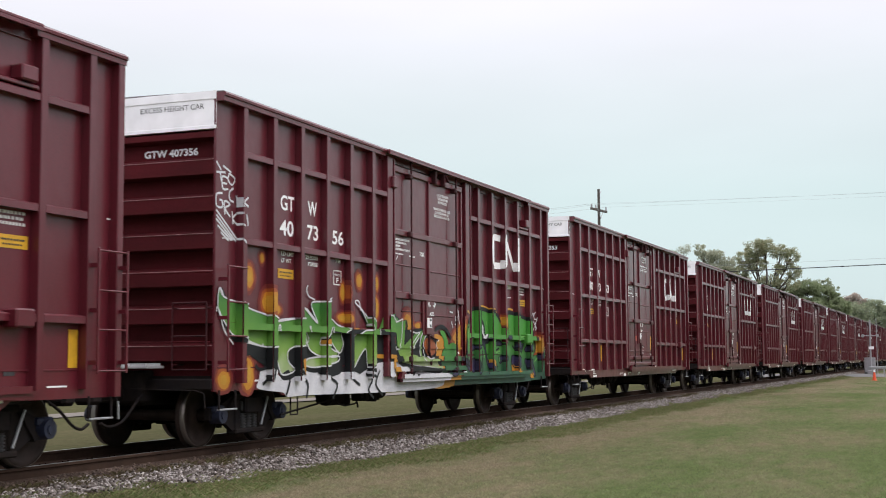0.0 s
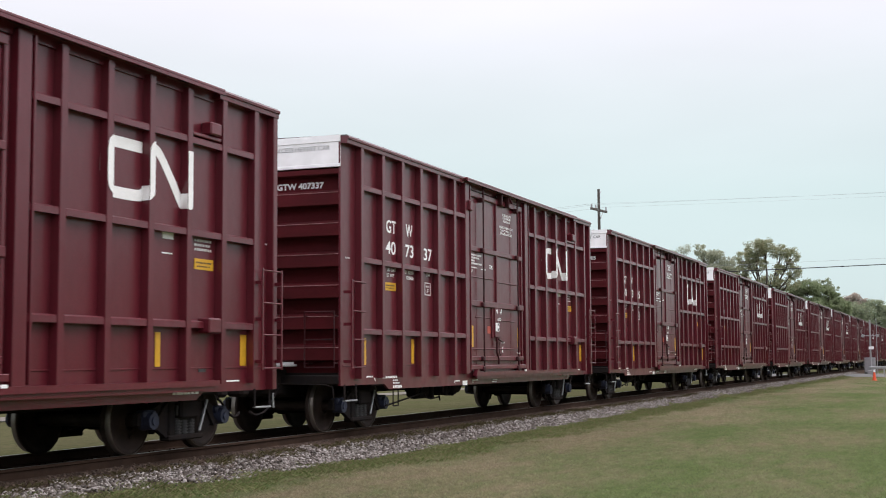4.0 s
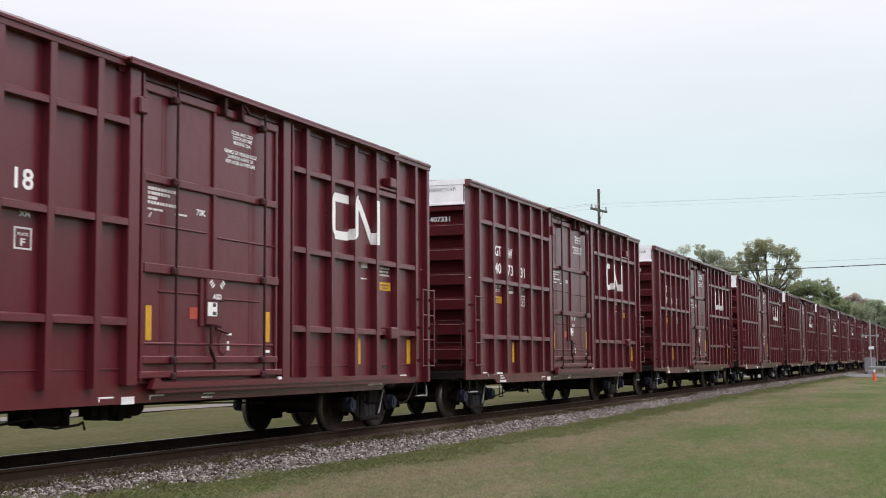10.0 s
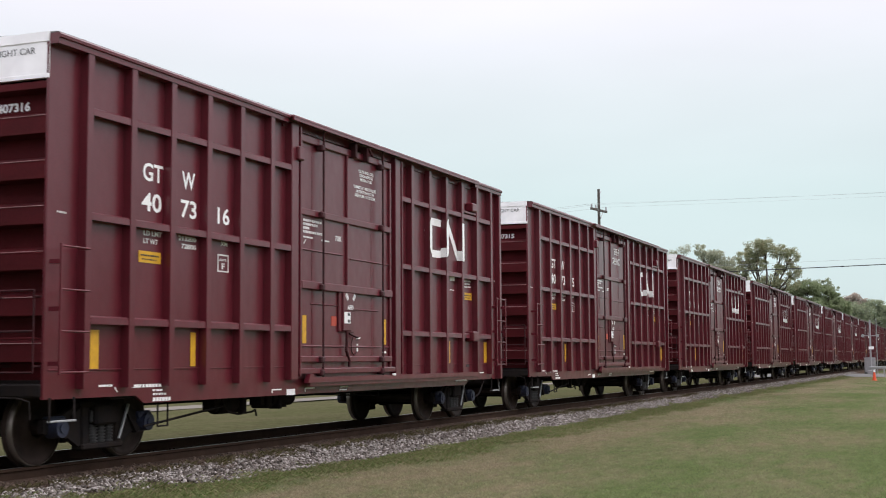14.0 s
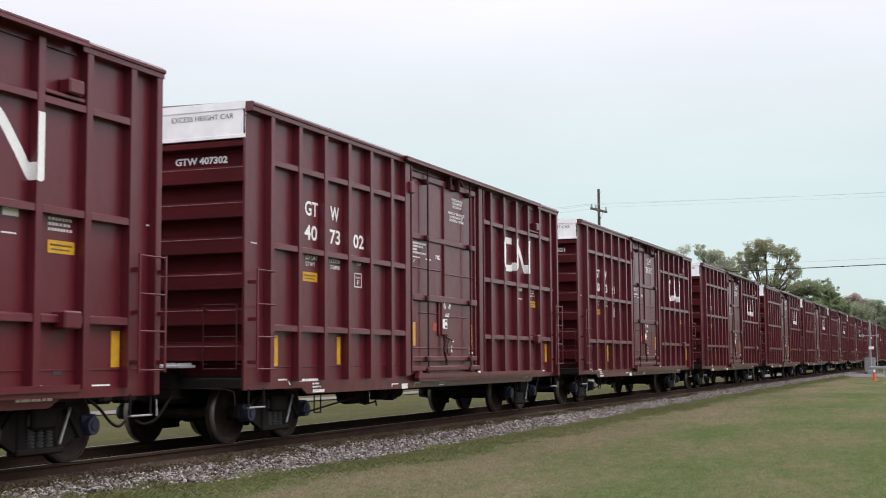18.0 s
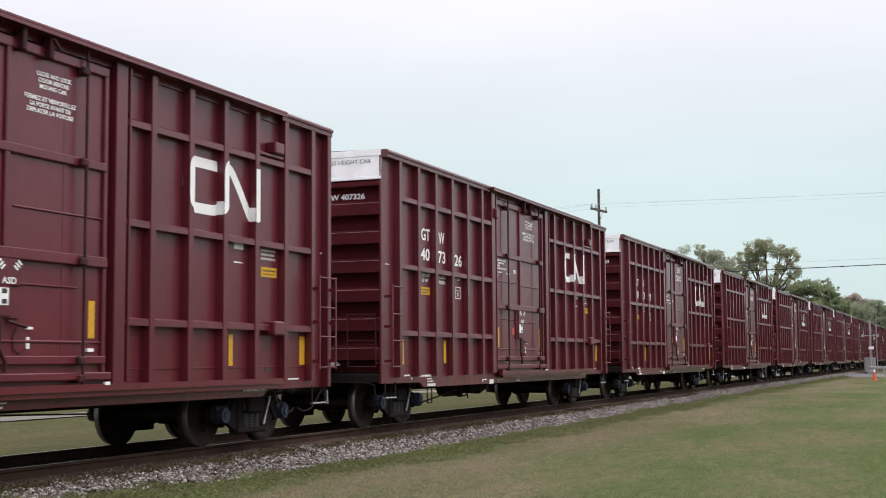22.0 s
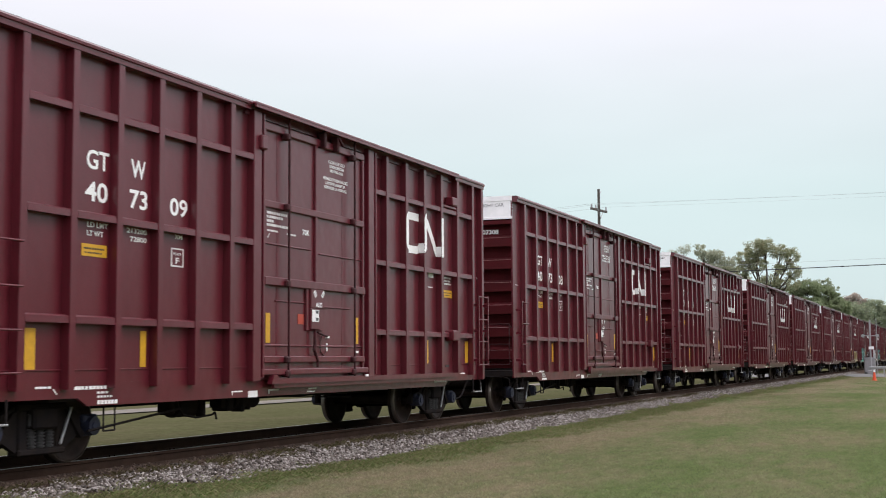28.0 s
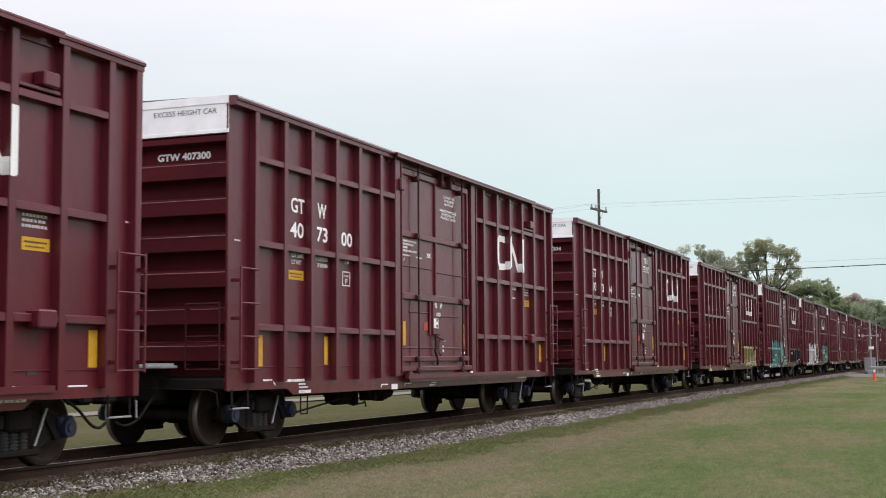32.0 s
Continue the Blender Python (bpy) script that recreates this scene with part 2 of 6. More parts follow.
def relief(x, z):
    """How far out the painted side lies at x, z."""
    for x0, x1, z0, z1, y in LEDGES:
        if x0 < x < x1 and z0 < z < z1:
            return y
    if z < 0.93:
        return YP
    if any(abs(x - r) < RIB_W / 2 for r in RIBS):
        return YO
    if not DOOR0 - 0.3 < x < DOOR1 + 0.3 and 0.7 < x < CAR_LEN - 0.7 and any(abs(z - r) < 0.05 for r in RAILS_Z):
        return -1.585
    if DOOR0 < x < DOOR1:
        return YD
    return YP


BREAK_X = sorted({round(e, 4) for e in [r + s * RIB_W / 2 for r in RIBS for s in (-1, 1)] + [DOOR0, DOOR1] + [e for b in LEDGES for e in b[:2]]})
BREAK_Z = sorted({round(e, 4) for e in [0.93] + [r + s * 0.05 for r in RAILS_Z for s in (-1, 1)] + [e for b in LEDGES for e in b[2:4]]})


def split(poly, axis, at):
    """Cuts a convex polygon in two at a line."""
    lo, hi = [], []
    for a, b in zip(poly, poly[1:] + poly[:1]):
        (lo if a[axis] <= at else hi).append(a)
        if (a[axis] - at) * (b[axis] - at) < 0:
            t = (at - a[axis]) / (b[axis] - a[axis])
            p = (a[0] + t * (b[0] - a[0]), a[1] + t * (b[1] - a[1]))
            lo.append(p)
            hi.append(p)
    return [q for q in (lo, hi) if len(q) > 2]


def paint_on(form, polys, proud=0.004, mi=0, flanks=RIBS):
    """Lays flat convex polygons (x, z) on the ribbed side, over posts and panels alike."""
    for poly in polys:
        bits = [list(poly)]
        for axis, cuts in ((0, BREAK_X), (1, BREAK_Z)):
            lo, hi = min(p[axis] for p in poly), max(p[axis] for p in poly)
            for c in cuts:
                if lo < c < hi:
                    bits = [q for b in bits for q in split(b, axis, c)]
        for b in bits:
            cx, cz = sum(p[0] for p in b) / len(b), sum(p[1] for p in b) / len(b)
            y = relief(cx, cz) - proud
            form.add([(p[0], y, p[1]) for p in b], [tuple(range(len(b)))], mi)
        # the flank of each post is painted too
        for r in flanks:
            c, zs = r - RIB_W / 2, []
            for a, b in zip(poly, list(poly[1:]) + [poly[0]]):
                if (a[0] - c) * (b[0] - c) < 0:
                    zs.append(a[1] + (c - a[0]) / (b[0] - a[0]) * (b[1] - a[1]))
            if len(zs) == 2 and max(zs) > 0.93:
                z0, z1, x = max(0.93, min(zs)), max(zs), c - proud
                form.add([(x, YP, z0), (x, YO, z0), (x, YO, z1), (x, YP, z1)], [(0, 1, 2, 3)], mi)
    return form


def text_on(form, text, x0, x1, z0, z1, y=YP - 0.004, mi=0, bold=0.02):
    co, tri = letters(text, bold)
    return form.add([(x0 + (x1 - x0) * a, y, z0 + (z1 - z0) * b) for a, b in co], tri, mi)


def text_end(form, text, y0, y1, z0, z1, x=-0.004, mi=0, bold=0.02):
    """Writing on the end that looks towards -x; it reads from the far side to the near one."""
    co, tri = letters(text, bold)
    return form.add([(x, y0 + (y1 - y0) * a, z0 + (z1 - z0) * b) for a, b in co], tri, mi)


def smooth_line(pts, closed=False, steps=5):
    out, n = [], len(pts)
    for i in range(n if closed else n - 1):
        p = [pts[j % n] if closed else pts[max(0, min(n - 1, j))] for j in (i - 1, i, i + 1, i + 2)]
        for k in range(steps):
            t = k / steps
            out.append(tuple(0.5 * (2 * p[1][a] + (p[2][a] - p[0][a]) * t + (2 * p[0][a] - 5 * p[1][a] + 4 * p[2][a] - p[3][a]) * t * t
                                    + (3 * p[1][a] - p[0][a] - 3 * p[2][a] + p[3][a]) * t ** 3) for a in (0, 1)))
    return out if closed else out + [tuple(pts[-1])]


def stroke(pts, w):
    """Quads along a line of width w, with mitred joints."""
    left, right = [], []
    for i, p in enumerate(pts):
        a, b = pts[max(0, i - 1)], pts[min(len(pts) - 1, i + 1)]
        dx, dz = b[0] - a[0], b[1] - a[1]
        d = math.hypot(dx, dz) or 1
        nx, nz = -dz / d * w / 2, dx / d * w / 2
        left.append((p[0] + nx, p[1] + nz))
        right.append((p[0] - nx, p[1] - nz))
    return [[left[i], left[i + 1], right[i + 1], right[i]] for i in range(len(pts) - 1)]


def filled(outline):
    from mathutils.geometry import tessellate_polygon
    tris = tessellate_polygon([[Vector((a, b, 0)) for a, b in outline]])
    return [[outline[i] for i in t] for t in tris]


def bars(form, x0, x1, z, h, n, y=YP - 0.004, gap=0.25, seed=0):
    """A line of writing too small to read: short bars."""
    rnd = random.Random(seed)
    x, w = x0, (x1 - x0) / n
    for i in range(n):
        k = w * (1 - gap) * rnd.uniform(0.8, 1.1)
        form.add([(x, y, z), (x + k, y, z), (x + k, y, z + h), (x, y, z + h)], [(0, 1, 2, 3)])
        x += w
    return form


def ladder(form, x0, x1, y, back, zs, both=True):
    r = 0.013
    for x in (x0, x1) if both else (x0,):
        form.box(x - 0.018, x + 0.018, y - 0.012, y + 0.012, zs[-1] - 0.03, zs[0] + 0.03, 0.004)
    for z in zs:
        form.rod((x0, y, z), (x1, y, z), r, 6)
        if not both:
            form.rod((x1, y, z), (x1, back, z), r, 6)
    for z in (zs[0] - 0.18, (zs[0] + zs[-1]) / 2, zs[-1] + 0.1):
        form.box(x0 - 0.03, x0 + 0.03, y, back, z - 0.025, z + 0.025)
        if both:
            form.box(x1 - 0.03, x1 + 0.03, y, back, z - 0.025, z + 0.025)
    return form


def make_truck(car, x):
    """A two-axle truck with its cast side frames, springs, bearings and wheelsets."""
    f = Form()
    f.box(-0.22, 0.22, -1.18, 1.18, 0.46, 0.72, 0.03)
    f.box(-0.55, 0.55, -0.3, 0.3, 0.62, 0.8, 0.03)
    for s in (-1, 1):
        f.rod((s * 0.42, -0.85, 0.36), (s * 0.42, 0.85, 0.36), 0.05, 8)
        for q in (-0.75, 0.75):
            f.box(s * 0.40 - 0.04, s * 0.40 + 0.05, q - 0.1, q + 0.1, 0.25, 0.55, 0.02)
    truck = part("truck", f, M_STEEL, car, "dark dusty cast steel two-axle truck", (x, 0, 0))
    for s in (-1, 1):
        g, y0, y1 = Form(), s * 0.96, s * 1.10
        y0, y1 = min(y0, y1), max(y0, y1)
        # arch bar, columns and tension member
        g.prism([(-1.10, 0.56), (-0.72, 0.62), (-0.40, 0.76), (0.40, 0.76), (0.72, 0.62), (1.10, 0.56), (1.10, 0.40), (1.02, 0.38), (1.0, 0.52), (0.78, 0.52),
                 (0.74, 0.38), (0.38, 0.18), (-0.38, 0.18), (-0.74, 0.38), (-0.78, 0.52), (-1.0, 0.52), (-1.02, 0.38), (-1.10, 0.40)][::-1] +
                [], "y", y0 + 0.03, y1 - 0.03)
        g.box(-0.40, -0.28, y0, y1, 0.2, 0.74, 0.02)
        g.box(0.28, 0.40, y0, y1, 0.2, 0.74, 0.02)
        g.box(-0.42, 0.42, y0 - 0.02, y1 + 0.02, 0.16, 0.24, 0.02)
        g.box(-0.44, 0.44, y0 - 0.02, y1 + 0.02, 0.68, 0.77, 0.02)
        g.prism([(0.42, 0.70), (0.52, 0.66), (0.80, 0.36), (0.72, 0.32)], "y", y0 - 0.01, y1 + 0.01)
        g.prism([(-0.42, 0.70), (-0.52, 0.66), (-0.80, 0.36), (-0.72, 0.32)], "y", y0 - 0.01, y1 + 0.01)
        part("side_frame", g, M_STEEL, truck)
        h = Form()
        yo = s * 1.13
        for cx in (-0.16, 0.0, 0.16):
            h.rod((cx, s * 1.05, 0.23), (cx, s * 1.05, 0.47), 0.055, 8)
            for i in range(6):
                z = 0.25 + i * 0.04
                h.rod((cx, s * 1.05, z), (cx, s * 1.05, z + 0.018), 0.074, 10)
        h.box(-0.24, 0.24, min(yo, s * 0.95), max(yo, s * 0.95), 0.48, 0.66, 0.03)
        part("spring_nest", h, M_GREYST, truck, "dusty grey coil springs")
        k = Form()
        k.path([(0.50, s * 1.13, 0.70), (0.30, s * 1.13, 0.27)], 0.02, 6)
        part("brake_lever", k, M_GALV, truck, "pale worn brake lever")
        for a in (-0.89, 0.89):
            c = Form()
            c.rod((a, s * 1.0, 0.457), (a, s * 1.19, 0.457), 0.13, 14, 0.115)
            c.rod((a, s * 1.19, 0.457), (a, s * 1.205, 0.457), 0.06, 8)
            c.box(a - 0.14, a + 0.14, min(s * 0.98, s * 1.13), max(s * 0.98, s * 1.13), 0.50, 0.60, 0.02)
            part("bearing", c, M_BLUE, truck, "faded blue roller bearing cap")
    for a in (-0.89, 0.89):
        w = Form()
        w.rod((0, -1.0, 0), (0, 1.0, 0), 0.085, 12)
        for s in (-1, 1):
            # flange inside, tread, rim, dished plate and hub
            prof = [(0.11, 0.80), (0.13, 0.81), (0.16, 0.775), (0.36, 0.765), (0.385, 0.80), (0.440, 0.805), (0.452, 0.80), (0.457, 0.72), (0.485, 0.695), (0.48, 0.67),
                    (0.39, 0.668), (0.37, 0.70), (0.16, 0.72), (0.11, 0.70)]
            w.lathe([(r, s * y) for r, y in prof], (0, 0), 36)
            w.lathe([(0.446, s * 0.8065), (0.455, s * 0.806), (0.4585, s * 0.73)], (0, 0), 36, 1)
            w.box(-0.03, 0.03, min(s * 0.79, s * 0.80), max(s * 0.79, s * 0.80), 0.2, 0.25)
        part("wheelset", w, (M_WHEEL, M_TREAD), truck, "rusty steel wheelset with bright treads", (a, 0, 0.457))
    return truck


def make_door(car):
    d = Form()
    d.box(DOOR0, DOOR1, YD, YD + 0.05, 0.97, 4.86, 0.01)
    door = part("plug_door", d, M_PAINT, car, "oxide red plug door with vertical locking rods")
    bar = lambda *a, c=0.012: part("door_stiffener", Form().box(*a, c), M_PAINT, door)
    y = YD
    for z, h, dep, x0, x1 in ((4.80, 0.12, 0.05, 6.1, 9.6), (3.62, 0.11, 0.05, 6.1, 9.6), (2.45, 0.13, 0.07, 6.1, 9.6), (1.27, 0.10, 0.06, 6.1, 9.6), (1.08, 0.09, 0.09, 6.0, 9.68),
                              (1.48, 0.035, 0.02, 6.1, 9.6), (3.02, 0.03, 0.02, 6.1, 7.65), (2.98, 0.03, 0.02, 7.95, 9.6), (2.16, 0.03, 0.02, 6.5, 7.5), (2.12, 0.03, 0.02, 8.05, 9.1)):
        bar(x0, x1, y - dep, y + 0.01, z - h / 2, z + h / 2)
    for x, w, z0, z1 in ((7.82, 0.08, 2.5, 4.76),  (9.58, 0.07, 1.1, 4.8), (6.12, 0.10, 1.1, 4.8)):
        bar(x - w / 2, x + w / 2, y - 0.042, y + 0.01, z0, z1)
    for x in (6.58, 8.84):
        part("door_seam", Form().box(x - 0.03, x + 0.03, YD - 0.004, YD, 1.1, 4.74, 0.002), M_PAINT, door)
    for x in (6.78, 9.11):
        r = Form().rod((x, -1.62, 0.98), (x, -1.62, 5.0), 0.019, 8)
        part("locking_rod", r, M_ROD, door, "dark grimy vertical locking rod")
        for z in (4.72, 3.62, 2.44, 1.27, 1.06):
            part("rod_guide", Form().box(x - 0.09, x + 0.035, -1.645, YD, z - 0.06, z + 0.045, 0.02), M_ROD, door)
    for x in (7.95, 8.42):
        h = Form().box(x - 0.035, x + 0.035, -1.66, YD, 4.72, 4.98, 0.015)
        if x > 8:
            h.rod((8.42, -1.66, 4.95), (8.52, -1.69, 4.83), 0.025, 6)
        part("door_hanger", h, M_ROD, door)
    k = Form()
    k.box(7.48, 8.06, -1.555, YD, 1.72, 2.42, 0.015)
    k.box(7.58, 8.05, -1.585, -1.55, 2.08, 2.40, 0.02)
    k.box(7.58, 7.90, -1.585, -1.55, 1.74, 2.09, 0.02)
    part("lock_housing", k, M_PAINT, door)
    k = Form()
    k.path([(7.72, -1.58, 1.74), (7.72, -1.58, 1.50), (7.70, -1.58, 1.42), (7.82, -1.58, 1.24), (7.82, -1.58, 1.14)], 0.026, 8)
    k.path([(7.86, -1.56, 1.70), (8.04, -1.57, 1.66), (8.16, -1.58, 1.64)], 0.018, 6)
    part("door_lever", k, M_ROD, door, "dark bent door lever")
    part("pin_chain", Form().path([(8.04, -1.535, 1.64), (7.98, -1.535, 1.52), (8.0, -1.535, 1.40), (8.10, -1.535, 1.33), (8.2, -1.535, 1.40)], 0.008, 5), M_ROD, door)
    f = Form().box(7.61, 7.84, -1.592, -1.584, 1.87, 2.06)
    tag = part("routing_tag", f, M_LETTER, door, "white tag with dark squares")
    f = Form()
    for z in (1.885, 2.0):
        f.box(7.73, 7.81, -1.596, -1.591, z, z + 0.05)
    part("tag_mark", f, M_BLACK, tag)
    part("orange_decal", Form().box(7.25, 7.44, YD - 0.006, YD, 1.82, 1.98), M_ORANGE, door, "square orange decal")
    f = text_on(Form(), "ASD", 7.73, 7.96, 2.105, 2.18, -1.590)
    for cx, lean in ((7.72, 1), (7.97, -1)):
        for d in (-0.03, 0.0, 0.03):
            f.add([(cx + lean * (d - 0.05), -1.592, 2.30 - d), (cx + lean * (d - 0.03), -1.592, 2.285 - d), (cx + lean * (d + 0.03), -1.592, 2.335 - d), (cx + lean * (d + 0.01), -1.592, 2.35 - d)], [(0, 1, 2, 3)])
    part("lock_stencil", f, M_LETTER, door, kind="stuff")
    for x0, x1, z0, z1, out in ((8.22, 8.27, 1.40, 1.53, 0.008), (8.2, 8.30, 1.615, 1.645, 0.03), (9.28, 9.40, 1.37, 1.41, 0.03)):
        part("seal_tag", Form().box(x0, x1, YD - out, YD, z0, z1), M_LETTER, door, "small white seal tag")
    f, y = Form(), YD - 0.005
    for i, (line, x0, x1) in enumerate((("CLOSE AND LOCK", 8.30, 8.92), ("DOOR BEFORE", 8.34, 8.88), ("MOVING CAR", 8.36, 8.84))):
        text_on(f, line, x0, x1, 4.525 - i * 0.072, 4.578 - i * 0.072, y)
    for i, (line, x0, x1) in enumerate((("FERMEZ ET VERROUILLEZ", 8.11, 9.02), ("LA PORTE AVANT DE", 8.20, 8.92), ("DEPLACER LA VOITURE", 8.15, 8.97))):
        text_on(f, line, x0, x1, 4.235 - i * 0.072, 4.288 - i * 0.072, y)
    text_on(f, "70K", 7.39, 7.63, 3.245, 3.335, y)
    part("door_stencil", f, M_LETTER, door, "white bilingual closing notice", kind="stuff")
    f = Form()
    for i, (x1, n) in enumerate(((6.90, 9), (6.76, 7), (6.48, 3), (6.92, 10))):
        bars(f, 6.25, x1, 3.475 - i * 0.062, 0.04, n, y, 0.12, seed=i)
    bars(f, 6.25, 6.6, 3.21, 0.026, 3, y, 0.1, seed=5)
    bars(f, 6.88, 7.18, 3.20, 0.026, 3, y, 0.1, seed=6)
    f.add([(6.26, y, 3.11), (6.29, y, 3.11), (6.35, y, 3.18), (6.32, y, 3.18)], [(0, 1, 2, 3)])
    part("small_stencil", f, M_FAINT, door, kind="stuff")
    return door


def noodle():
    """The one-line emblem: a white band that bends into two letters."""
    # the upright strokes stand on the posts, the bars and the slant lie on the sheets between them
    a, b, c = (RIBS[k] - RIB_W / 2 + 0.078 for k in (7, 8, 9))
    pts = [(12.24, 4.0), (11.66, 4.0), (11.50, 3.975), (a, 3.88), (a, 3.50), (11.49, 3.395), (11.62, 3.365), (12.08, 3.365), (12.24, 3.39), (b - 0.005, 3.49),
           (b, 3.70), (b, 3.90), (b + 0.02, 4.0), (b + 0.09, 4.035), (12.54, 4.02), (12.66, 3.95), (12.92, 3.66), (13.08, 3.46), (13.155, 3.375), (c - 0.005, 3.37), (c, 3.46), (c, 3.62), (c, 4.09)]
    return stroke(smooth_line(pts, steps=4), 0.148)


def make_boxcar():
    car = thing("boxcar", "tall oxide red steel boxcar with ribbed sides and white height panel", "boxcar", "boxcars of the train")
    P = lambda name, form, mat=M_PAINT, label="": part(name, form, mat, car, label)
    L = CAR_LEN
    # shell
    P("side_panel", Form().box(X0, DOOR0 - 0.02, YP, YP + 0.03, 0.96, 5.0))
    P("side_panel", Form().box(DOOR1 + 0.02, X1, YP, YP + 0.03, 0.96, 5.0))
    P("door_header", Form().box(DOOR0 - 0.02, DOOR1 + 0.02, YP, YP + 0.03, 4.87, 5.0))
    sill = [(X0, 0.82), (1.86, 0.82), (2.04, 0.72), (L - 2.04, 0.72), (L - 1.86, 0.82), (X1, 0.82), (X1, 1.0), (X0, 1.0)]
    P("side_sill", Form().prism(sill, "y", YP - 0.003, -1.44))
    for a, b in ((0.15, 5.75), (9.9, L - 0.15)):
        P("sill_seam", Form().box(a, b, YP - 0.012, YP, 1.145, 1.165, 0.004))
    far = Form().box(X0, X1, 1.445, 1.475, 0.96, 5.0).prism(sill, "y", 1.44, 1.478)
    for x in RIBS:
        far.box(x - 0.06, x + 0.06, 1.47, 1.60, 1.0, 5.0)
    far.box(DOOR0, DOOR1, 1.47, 1.52, 1.0, 4.86)
    for z in RAILS_Z:
        far.box(0.7, L - 0.7, 1.47, 1.58, z - 0.05, z + 0.05)
    P("far_side", far)
    for x0, x1, out in ((X0 - 0.004, X0 + 0.12, -YP + 0.004), (X1 - 0.12, X1 + 0.004, -YO)):
        for y0, y1 in ((-out, -1.44), (1.44, out)):
            P("corner_post", Form().box(x0, x1, y0, y1, 0.82, 5.03, 0.012))
    for x in RIBS:
        P("side_post", Form().prism([(x - RIB_W / 2, YP), (x - RIB_W / 2, YO + 0.008), (x - RIB_W / 2 + 0.008, YO), (x + RIB_W / 2 - 0.008, YO), (x + RIB_W / 2, YO + 0.008), (x + RIB_W / 2, YP)], "z", 0.93, 4.96))
    for x in (5.88, 9.86):
        P("door_post", Form().box(x - 0.13, x + 0.10, -1.595, YP + 0.01, 0.95, 4.98, 0.01).box(x + 0.13, x + 0.17, -1.61, YP + 0.01, 1.0, 4.95, 0.008))
    for z in RAILS_Z:
        for run in (RIBS[:6] + [5.81], [9.90] + sorted(RIBS[6:])):
            for a, b in zip(run, run[1:]):
                a, b = a + RIB_W / 2 + 0.012, b - RIB_W / 2 - 0.002
                P("side_stiffener", Form().prism([(YP + 0.002, z - 0.045), (-1.588, z - 0.050), (-1.586, z + 0.030), (-1.568, z + 0.046), (YP + 0.002, z + 0.056)], "x", a, b))
    for a, b in ((X0, 5.62), (13.92, X1 + 0.01)):
        P("top_chord", Form().prism([(-1.44, 4.95), (YO - 0.010, 4.95), (YO - 0.012, 5.012), (YO - 0.034, 5.022), (YO - 0.038, 5.056), (YO - 0.024, 5.074), (-1.44, 5.076)], "x", a, b))
    P("top_chord", Form().box(5.622, 13.918, -1.60, -1.44, 5.035, 5.075).box(5.622, 13.918, YP - 0.03, -1.44, 4.90, 5.034))
    P("upper_door_track", Form().box(5.62, 13.92, -1.70, -1.58, 5.028, 5.072, 0.01).box(5.62, 13.92, -1.705, -1.675, 4.985, 5.028))
    P("lower_door_track", Form().prism([(6.22, 0.90), (13.92, 0.905), (13.92, 0.985), (6.46, 0.985), (6.38, 1.04), (6.30, 1.04)], "y", -1.645, -1.56).box(6.35, 13.92, -1.61, -1.565, 0.84, 0.91))
    # the roof: one sheet with pressed ribs across it
    stations = [(X0 + 0.005, 0.0)]
    for i in range(15):
        x = 0.55 + i * 1.036
        stations += [(x - 0.05, 0.0), (x - 0.04, 0.022), (x + 0.04, 0.022), (x + 0.05, 0.0)]
    stations.append((X1, 0.0))
    ring = ((-1.615, 5.07, 0), (-1.60, 5.092, 0.15), (0, 5.125, 1), (1.60, 5.092, 0.15), (1.615, 5.07, 0), (1.5, 5.04, 0), (-1.5, 5.04, 0))
    m = len(ring)
    f = Form().add([(x, y, z + up * k) for x, up in stations for y, z, k in ring],
                   [(i * m + j, (i + 1) * m + j, (i + 1) * m + (j + 1) % m, i * m + (j + 1) % m) for i in range(len(stations) - 1) for j in range(m)]
                   + [tuple(range(m)), tuple(range((len(stations) - 1) * m, len(stations) * m))])
    P("roof", f, M_ROOF, "grey galvanised ribbed roof")
    # ends
    for s, x in ((-1, X0), (1, X1)):
        inn = lambda d: (min(x - s * d, x), max(x - s * d, x))
        a, b = inn(0.22)
        a, b = (a + 0.18, b) if s < 0 else (a, b - 0.18)
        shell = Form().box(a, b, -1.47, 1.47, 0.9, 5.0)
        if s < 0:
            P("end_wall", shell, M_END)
        a, b = (x, x + 0.05) if s < 0 else (x - 0.05, x)
        lip, inner = x + s * 0.012, b if s < 0 else a
        f = Form().prism([(inner, 4.55), (lip, 4.552), (lip, 4.60), (x, 4.606), (x, 4.979), (lip, 4.985), (lip, 5.10), (inner, 5.105)], "y", -1.482, 1.482)
        P("height_panel", f, M_WHITE, "white painted panel along the top of the end")
        for i in range(7):
            top = 4.535 if i == 0 else 4.13 - 0.53 * (i - 1)
            bot = 4.42 if i == 0 else top - 0.24
            f = Form()
            xo, xi = x + s * 0.0, x - s * 0.185
            f.prism([(xi, bot - 0.01), (xo, bot + 0.015), (xo, top - 0.02), (xi, top + 0.05)], "y", -1.45, 1.45)
            # thin pale rod: the skylight caught on the crest, drawn in colour
            if i:
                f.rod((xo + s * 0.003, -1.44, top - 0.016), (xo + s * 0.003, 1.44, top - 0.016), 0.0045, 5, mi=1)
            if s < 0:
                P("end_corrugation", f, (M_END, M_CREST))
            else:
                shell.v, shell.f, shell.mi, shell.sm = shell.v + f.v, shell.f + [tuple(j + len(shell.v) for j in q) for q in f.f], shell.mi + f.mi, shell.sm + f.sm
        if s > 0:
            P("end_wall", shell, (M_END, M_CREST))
        f = Form()
